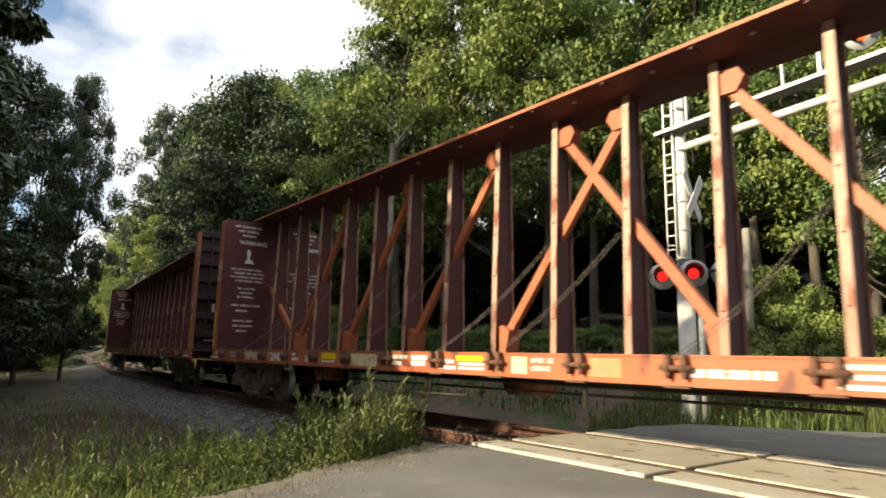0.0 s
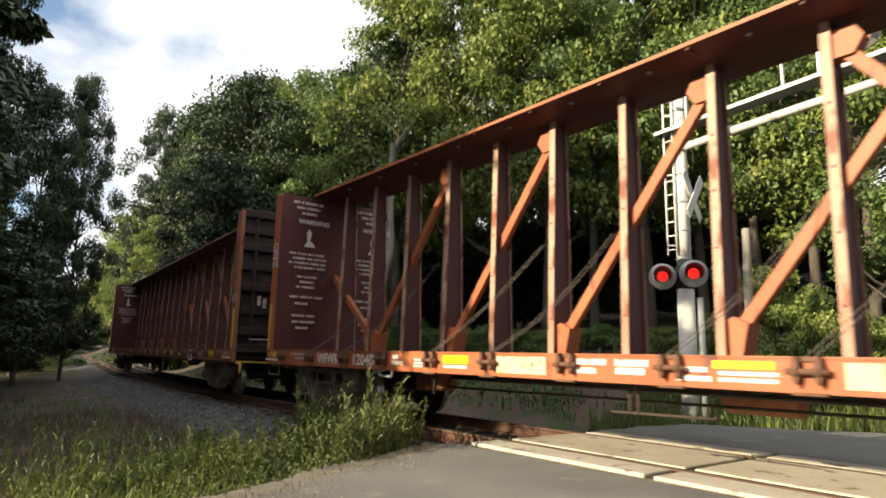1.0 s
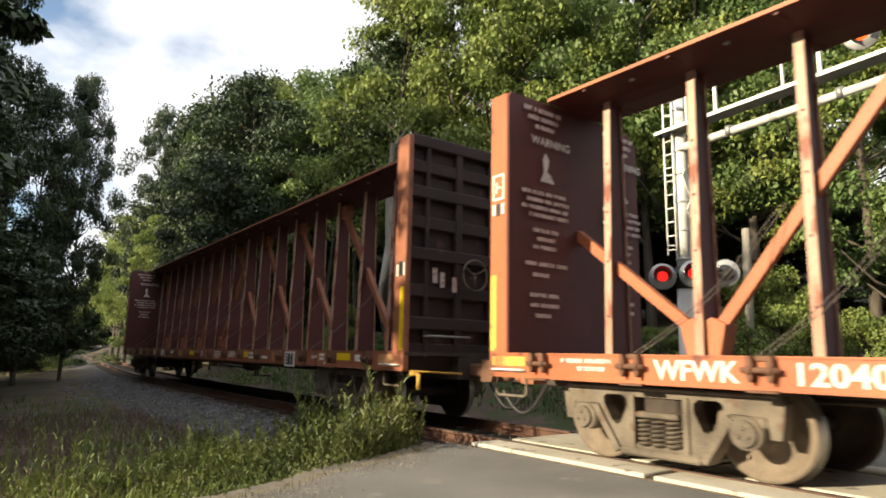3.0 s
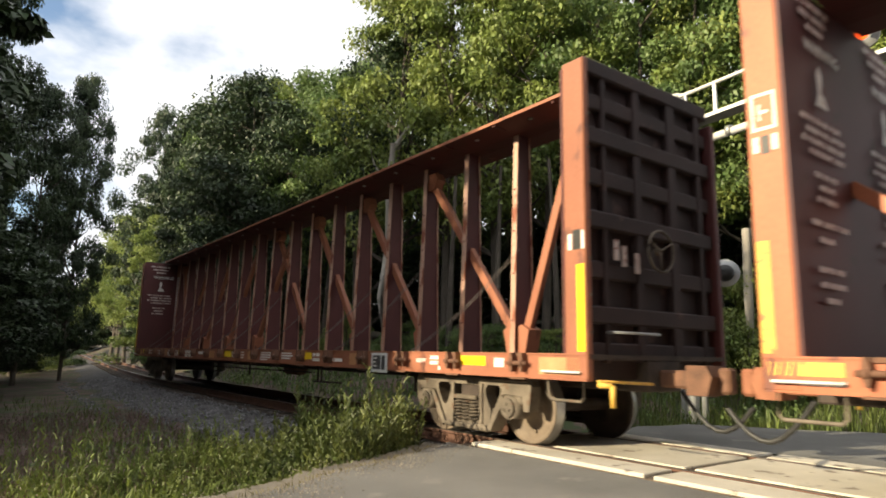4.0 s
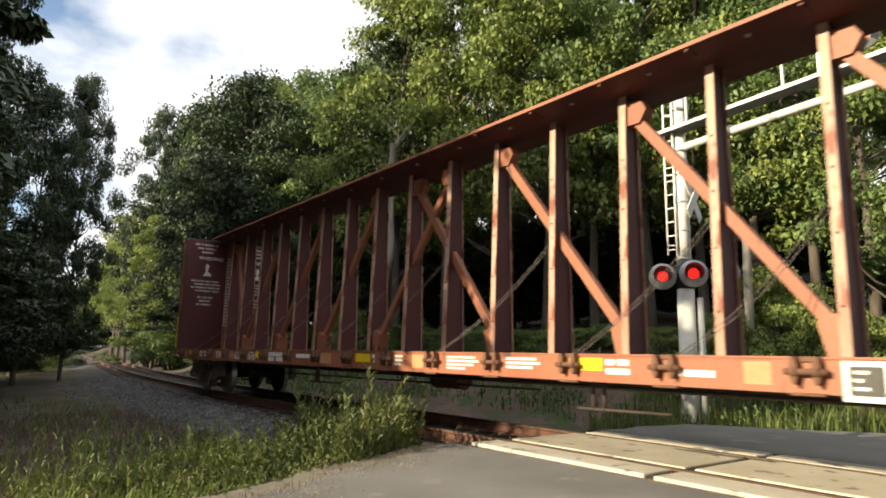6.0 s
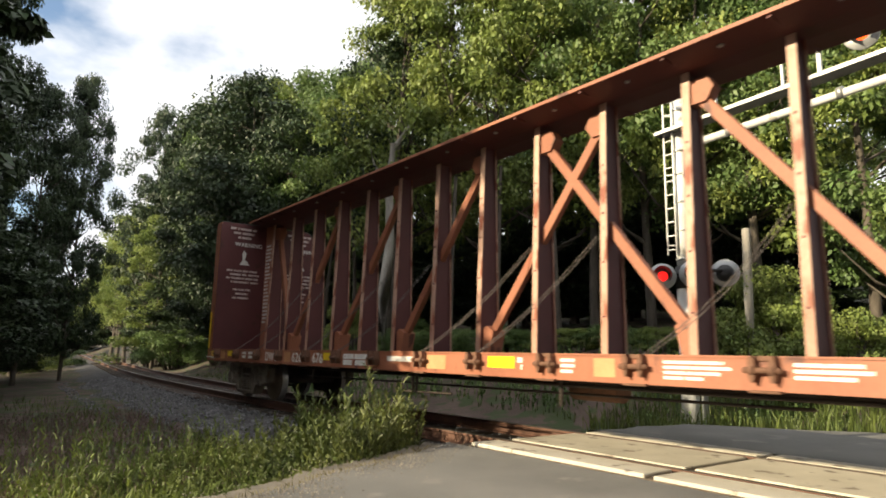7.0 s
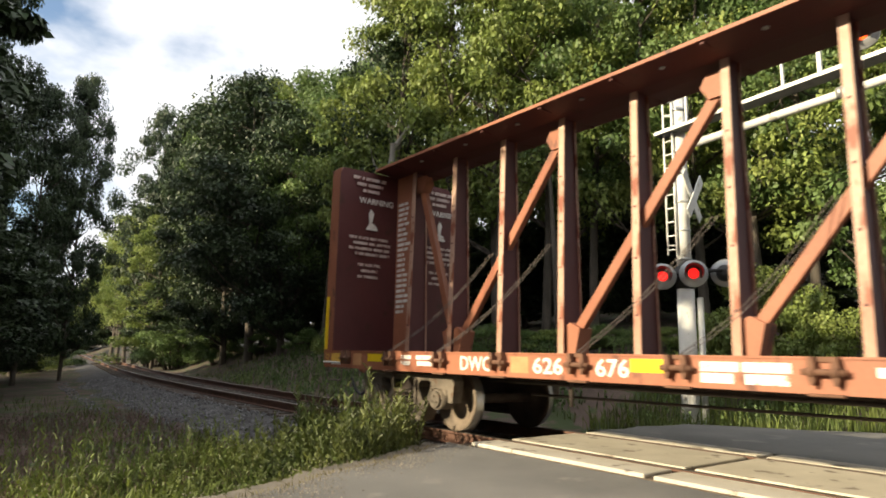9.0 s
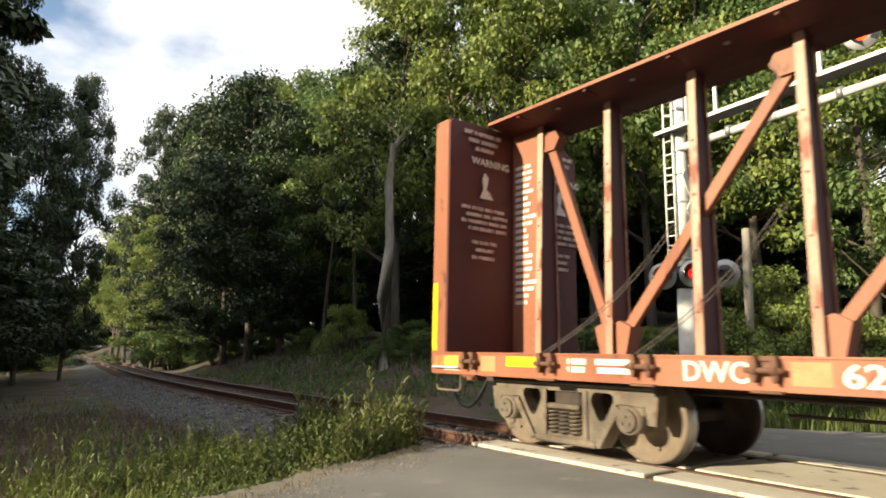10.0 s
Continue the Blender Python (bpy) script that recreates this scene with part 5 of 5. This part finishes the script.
def build_pale_trunk():
    """A dead, pale, bare trunk at the forest edge, forked at the top."""
    ob = new("dead_tree")
    tagged(ob, "bare pale grey dead trunk at the forest edge", "tree")
    x, y = -20.4, 6.3
    z = ground_z(x, y)
    bm = bmesh.new()
    limb(bm, [(x + 0.1, y, z - 0.3), (x - 0.15, y, 3.2), (x + 0.25, y, 5.2), (x + 0.0, y, 7.4), (x + 0.25, y, 9.3)], 0.26, 0.15, 10)
    part("trunk", bm, M["bark_pale"], ob)
    bm = bmesh.new()
    limb(bm, [(x + 0.0, y, 7.6), (x - 1.2, y, 8.8), (x - 2.2, y + 0.2, 10.4)], 0.08, 0.02, 6)
    part("branch", bm, M["bark_pale"], ob)
    bm = bmesh.new()
    limb(bm, [(x + 0.25, y, 9.1), (x + 0.5, y + 0.5, 10.0), (x + 0.6, y + 1.2, 11.0)], 0.12, 0.04, 6)
    part("branch", bm, M["bark_pale"], ob)
    for i, (sx, sy, lean) in enumerate(((-17.6, 7.2, 0.3), (-25.5, 8.0, -0.6), (-16.4, 8.4, 0.2), (-30.0, 8.6, 0.9), (-14.2, 9.2, -0.4), (-33.5, 8.8, -0.3))):
        t = new("thin_tree_trunk")
        tagged(t, "thin bare dark trunk in the shade of the woods", "tree", "thin trunks in the woods")
        z = ground_z(sx, sy)
        bm = bmesh.new()
        limb(bm, [(sx, sy, z - 0.2), (sx + lean * 0.4, sy, z + 3), (sx + lean, sy, z + 6.5)], 0.13, 0.06, 7)
        part("trunk", bm, M["bark"], t)
    snag = new("broken_post")
    tagged(snag, "pale broken wooden post among shrubs", "post")
    bm = bmesh.new()
    limb(bm, [(-7.5, 8.5, 0.0), (-7.5, 8.5, 2.5), (-7.46, 8.5, 4.3)], 0.12, 0.10, 9)
    part("shaft", bm, M["bark_pale"], snag)


build_pale_trunk()


# ---- weeds and grass ----
def blades(name, spots, material, label, seed, width=0.012, bend=0.35, leaves=0):
    """Grass blades or leafy stems at (x, y, z, height)."""
    rng = np.random.default_rng(seed)
    verts, faces = [], []

    def strip(a, b, c, w):
        side = np.cross(c - a, rng.normal(size=3))
        side = side / (np.linalg.norm(side) + 1e-9) * w
        n = len(verts)
        verts.extend([a - side, a + side, b - side * 0.8, b + side * 0.8, c])
        faces.extend([(n, n + 1, n + 3, n + 2), (n + 2, n + 3, n + 4)])

    for x, y, z, h in spots:
        a = np.array([x, y, z - 0.03])
        t = rng.uniform(0, 6.28)
        lean = np.array([math.cos(t), math.sin(t), 0]) * h * bend * rng.random()
        b, c = a + lean * 0.3 + np.array([0, 0, h * 0.55]), a + lean + np.array([0, 0, h])
        strip(a, b, c, width * (0.5 if leaves else 1.0))
        for i in range(leaves):
            u = 0.12 + 0.85 * (i + rng.random() * 0.6) / leaves
            q = a + (c - a) * u
            t = rng.uniform(0, 6.28)
            ln = h * rng.uniform(0.07, 0.15) * (1.25 - 0.75 * u)
            out = np.array([math.cos(t), math.sin(t), 0.0]) * ln
            strip(q, q + out * 0.55 + np.array([0, 0, ln * 0.7]), q + out * 1.0 + np.array([0, 0, ln * 0.9]), width * rng.uniform(0.7, 1.2))
    return tagged(from_arrays(name, verts, faces, material), label, "grass", kind="stuff")


def scatter(seed, count, x0, x1, y0, y1, keep, height):
    rng = np.random.default_rng(seed)
    out = []
    while len(out) < count:
        x, y = rng.uniform(x0, x1), rng.uniform(y0, y1)
        if rng.random() < keep(x, y):
            out.append((x, y, ground_z(x, y), height(x, y) * rng.uniform(0.6, 1.15)))
    return out


def verge(x, y):
    """How thick the weeds stand on the near verge: thickest between the road's edge and the ballast."""
    e = road_edge(y) - 0.30
    if x > e or y - track_y(x) > -1.75:
        return 0.0
    if x < -8.8 and y - track_y(x) > -3.5:
        return 0.01
    k = smooth(0, 0.35, e - x) if x > -9.5 else 0.07
    patch = 0.5 + 0.9 * noise.noise((x * 0.7, y * 0.7, 2))
    return max(0.0, min(1.0, k * patch + (0.5 if e - x < 1.3 else 0.0)))


def tall(x, y):
    clump = max(0.0, noise.noise((x * 2.4, y * 2.4, 7)))
    return 0.26 + (0.42 + 1.1 * clump) * smooth(-4.2, -2.4, y) * (1 - smooth(-9.5, -12, x))


blades("tall_weeds", scatter(51, 1500, -10.5, -5.0, -4.6, -1.6, verge, tall), M["weed"], "tall leafy green weeds beside the road", 61, 0.011, 0.35, 24)
blades("low_weeds", scatter(52, 2600, -13.0, -3.5, -9.5, -2.0, verge, lambda x, y: 0.30 + 0.22 * noise.noise((x * 1.8, y * 1.8, 3))), M["grass"], "low yellow-green weeds on the verge", 62, 0.013, 0.6, 10)
blades("verge_grass", scatter(53, 14000, -24.0, -3.0, -10.0, -1.8, verge, lambda x, y: 0.24), M["grass"], "green grass on the near verge", 63, 0.008, 0.7)
blades("dry_stems", scatter(54, 70, -16.0, -5.5, -7.0, -2.0, verge, lambda x, y: 0.75), M["grass"], "thin weed stems going to seed", 64, 0.010, 0.25, 8)
blades("left_stems", scatter(59, 130, -16.0, -8.0, -6.6, -3.4, verge, lambda x, y: 0.75), M["grass"], "thin green weed stems standing apart", 69, 0.007, 0.2, 14)
blades("dead_weeds", scatter(60, 2600, -17.0, -7.5, -6.5, -2.9, lambda x, y: 1.0 if x < road_edge(y) - 1.0 and y < -2.9 else 0.0, lambda x, y: 0.26), M["dead_stem"], "withered purple-brown weeds on the verge", 70, 0.007, 0.6, 7)
blades("edge_grass", scatter(58, 5200, -8.5, -2.5, -9.0, -1.8, lambda x, y: max(0.0, 1 - abs(x - road_edge(y) + 0.35) / 0.55), lambda x, y: 0.11), M["dry_grass"], "short dry grass along the road's edge", 68, 0.006, 0.9)


def bank_keep(x, y):
    d = y - track_y(x)
    if d < (4.4 if x > -16 else 3.4) or x > road_edge(y) - 0.1:
        return 0.0
    return max(0.0, min(1.0, 0.55 + 0.8 * noise.noise((x * 0.4, y * 0.4, 12))))


blades("bank_grass", scatter(55, 4500, -40.0, -6.0, 2.5, 11.0, bank_keep, lambda x, y: 0.22), M["weed"], "shaded grass and weeds on the bank", 65, 0.014, 0.6)
blades("bank_weeds", scatter(56, 1500, -32.0, -6.0, 3.2, 9.0, bank_keep, lambda x, y: 0.55), M["leaf_mid"], "leafy weeds on the bank behind the track", 66, 0.028, 0.4, 9)
blades("field_grass", scatter(57, 9000, -9.0, 8.0, 4.0, 13.0, lambda x, y: 1.0 if x < road_edge(y) - 0.05 else 0.0, lambda x, y: 0.45), M["grass"], "sunlit yellow-green grass beyond the road", 67, 0.013, 0.5)


# ---- crossing signal ----
def build_signal():
    sx, sy = -7.05, 5.0
    sig = new("crossing_signal")
    tagged(sig, "white cantilever crossing signal with ladder and red flashing lights", "signal")
    sig.matrix_basis = pose(sx, sy, ground_z(sx, sy))
    base = -ground_z(sx, sy)
    bm = bmesh.new()
    rod(bm, (0, 0, -0.1), (0, 0, base + 2.55), 0.17, n=18)
    rod(bm, (0, 0, base + 2.55), (0, 0, base + 6.6), 0.145, 0.135, n=18)
    rod(bm, (0, 0, base + 6.6), (0, 0, base + 6.65), 0.15, n=18)
    box(bm, -0.32, 0.32, -0.32, 0.32, -0.1, 0.12, 0.02)
    for z in (3.1, 3.7, 4.3, 4.9, 5.4, 5.9, 6.3):
        rod(bm, (0, 0, base + z - 0.02), (0, 0, base + z + 0.02), 0.158, n=18, mat=1)
    part("mast", bm, (M["white_metal"], M["grey_metal"]), sig, "white steel mast with bands")
    bm = bmesh.new()
    rod(bm, (0.34, -0.05, -0.1), (0.34, -0.05, base + 2.3), 0.06, n=12)
    part("conduit", bm, M["grey_metal"], sig, "grey conduit pipe")
    # ladder
    for dx in (-0.03, -0.23):
        bm = bmesh.new()
        rod(bm, (dx, -0.20, base + 3.2), (dx, -0.20, base + 6.55), 0.022, n=8)
        part("ladder_rail", bm, M["white_metal"], sig)
    bm = bmesh.new()
    rod(bm, (-0.23, 0, 0), (-0.03, 0, 0), 0.016, n=8)
    rung = part("rung", bm, M["white_metal"], sig, at=pose(0, -0.20, base + 3.3))
    for i in range(1, 12):
        again(rung, pose(0, -0.20, base + 3.3 + i * 0.29))
    bm = bmesh.new()
    for z in (3.4, 4.9, 6.2):
        rod(bm, (-0.23, -0.20, base + z), (0, 0, base + z), 0.018, n=6)
    part("ladder_bracket", bm, M["white_metal"], sig)
    # arm
    L = 8.6

    def rise(x):
        return 0.065 * x

    bm = bmesh.new()
    rod(bm, (0.05, 0, base + 5.48), (L, 0, base + 5.48 + rise(L)), 0.08, 0.07, n=14)
    part("arm_pipe", bm, M["white_metal"], sig, "white round lower arm")
    bm = bmesh.new()
    prism(bm, [(-0.35, base + 5.76), (L, base + 5.76 + rise(L)), (L, base + 5.79 + rise(L)), (-0.35, base + 5.79)], -0.36, 0.0)
    part("walkway", bm, M["grating"], sig, "dark steel grating walkway")
    bm = bmesh.new()
    prism(bm, [(-0.35, base + 5.755), (L, base + 5.755 + rise(L)), (L, base + 5.825 + rise(L)), (-0.35, base + 5.825)], -0.38, -0.362)
    part("walkway_edge", bm, M["white_metal"], sig, "white walkway edge")
    bm = bmesh.new()
    rod(bm, (0.0, -0.37, base + 6.42), (L, -0.37, base + 6.42 + rise(L)), 0.038, n=10)
    part("handrail", bm, M["white_metal"], sig, "white upper rail")
    for i in range(9):
        x = 0.42 + (0.62 if i % 2 else 0.0) + 1.9 * (i // 2)
        bm = bmesh.new()
        w = 0.035 if i % 2 else 0.022
        box(bm, x - w, x + w, -0.40, -0.34, base + 5.8 + rise(x), base + 6.42 + rise(x), 0.006)
        part("rail_post", bm, M["white_metal"], sig, "white rail post")
    for x in (1.1, 3.1, 5.0):
        bm = bmesh.new()
        rod(bm, (x - 0.05, 0, base + 5.5 + rise(x)), (x + 0.05, 0, base + 5.5 + rise(x)), 0.105, n=14)
        part("clamp", bm, M["grey_metal"], sig)
    # lights
    light(sig, pose(-0.24, -0.42, base + 2.74, 0, 0, 34), M["red_lens"])
    light(sig, pose(0.44, -0.42, base + 2.74, 0, 0, 34), M["red_lens"])
    light(sig, pose(0.80, 0.1, base + 2.76, 0, 0, 205), M["red_lens"])
    light(sig, pose(3.62, -0.45, base + 6.42, 0, 0, 22), M["amber_lens"])
    light(sig, pose(4.42, -0.45, base + 6.48, 0, 0, 22), M["amber_lens"])
    bm = bmesh.new()
    rod(bm, (-0.55, -0.2, base + 2.80), (0.85, -0.1, base + 2.80), 0.035, n=10)
    rod(bm, (0, 0, base + 2.5), (0, 0, base + 2.95), 0.19, n=16)
    part("light_bracket", bm, M["black_metal"], sig, "black light bracket")
    # crossed boards
    for a in (48, -48):
        bm = bmesh.new()
        box(bm, -0.60, 0.60, -0.012, 0.012, -0.11, 0.11, 0.004, m=pose(0.16, 0.2, base + 4.45, 0, 0, 100) @ pose(0, 0.03 * (1 if a > 0 else -1), 0, 0, a, 0))
        part("cross_board", bm, M["white_metal"], sig, "white crossed warning board")


def light(sig, m, lens):
    """A round flashing light: backing disc, hood, housing and lens."""
    bm = bmesh.new()
    lathe(bm, [(0.02, 0.03), (0.26, 0.03), (0.27, 0.02), (0.26, 0.0), (0.02, 0.0)], 28)
    disc = part("backing_disc", bm, M["grey_metal"], sig, "round grey backing disc", at=m)
    bm = bmesh.new()
    lathe(bm, [(0.05, 0.20), (0.13, 0.17), (0.16, 0.10), (0.165, 0.03)], 24)
    part("housing", bm, M["black_metal"], disc, "black lamp housing")
    bm = bmesh.new()
    lathe(bm, [(0.01, -0.03), (0.06, -0.025), (0.10, -0.010), (0.105, 0.0)], 24)
    part("lens", bm, lens, disc, "red lens")
    bm = bmesh.new()
    n = 16
    ring = [[bm.verts.new((r * math.cos(a), y, r * math.sin(a))) for a in [radians(-35 + 250 * i / n) for i in range(n + 1)]] for r, y in ((0.150, 0.0), (0.17, -0.30), (0.18, -0.30), (0.165, 0.0))]
    for k in range(3):
        for i in range(n):
            f = bm.faces.new((ring[k][i], ring[k][i + 1], ring[k + 1][i + 1], ring[k + 1][i]))
    part("hood", bm, M["black_metal"], disc, "black hood over the lens")


build_signal()


# ---- house among the trees ----
def build_house():
    hx, hy = -13.0, 25.0
    z = ground_z(hx, hy)
    house = new("house")
    tagged(house, "small pale grey house with a dark roof behind trees", "house")
    house.matrix_basis = pose(hx, hy, z, 0, 0, 20)
    bm = bmesh.new()
    box(bm, -4, 4, -3, 3, -0.3, 3.1)
    part("wall", bm, M["siding"], house)
    bm = bmesh.new()
    for s in (-1, 1):
        vs = [bm.verts.new(v) for v in ((-4.4, s * 3.5, 2.95), (4.4, s * 3.5, 2.95), (4.4, 0, 4.9), (-4.4, 0, 4.9), (-4.4, s * 3.5, 3.1), (4.4, s * 3.5, 3.1), (4.4, 0, 5.05), (-4.4, 0, 5.05))]
        for f in ((0, 1, 2, 3), (7, 6, 5, 4), (0, 4, 5, 1), (1, 5, 6, 2), (3, 2, 6, 7), (0, 3, 7, 4)):
            bm.faces.new([vs[i] for i in f])
    bmesh.ops.recalc_face_normals(bm, faces=bm.faces[:])
    part("roof", bm, M["roof_shingle"], house)
    for x in (-2.6, 0.2, 2.6):
        bm = bmesh.new()
        box(bm, x - 0.5, x + 0.5, -3.05, -2.98, 1.0, 2.3)
        win = part("window", bm, M["white_metal"], house)
        bm = bmesh.new()
        box(bm, x - 0.42, x + 0.42, -3.07, -3.045, 1.08, 2.22)
        part("pane", bm, M["dark_pane"], win)


build_house()


# ---- movement ----
def run(t):
    """How far the train has come at t seconds."""
    # a slight slackening between the first car and the second
    return 3.3996 * t - 0.021 * (t - 5.0) ** 2 + 0.0002 * (t - 5.0) ** 3 + 0.13 * (1 - smooth(2.5, 4.1, t))


def car_pose(mid_x):
    """A car's pose with both its trucks on the track's line."""
    xf, xr = mid_x + TRUCK_F, mid_x + TRUCK_R
    yf, yr = track_y(xf), track_y(xr)
    turn = math.atan2(yf - yr, xf - xr)
    return pose(mid_x, yr + (yf - yr) * (mid_x - xr) / (xf - xr), 0, 0, 0, math.degrees(turn))


def motions():
    mid_a = -7.65 + HALF - run(2.5)
    mid_b = -7.14 + HALF - run(10.0)
    times = [i / 10 for i in range(101)]
    walk(car_a, [(t, car_pose(mid_a + run(t))) for t in times[::2]])
    walk(car_b, [(t, car_pose(mid_b + run(t))) for t in times[::2]])
    for i, ws in enumerate(wheels_a + wheels_b):
        home = ws.matrix_basis.translation.copy()
        walk(ws, [(t, pose(home.x, home.y, home.z, 0, math.degrees(run(t) / WHEEL_R) + 67 * i, 0)) for t in times])


motions()
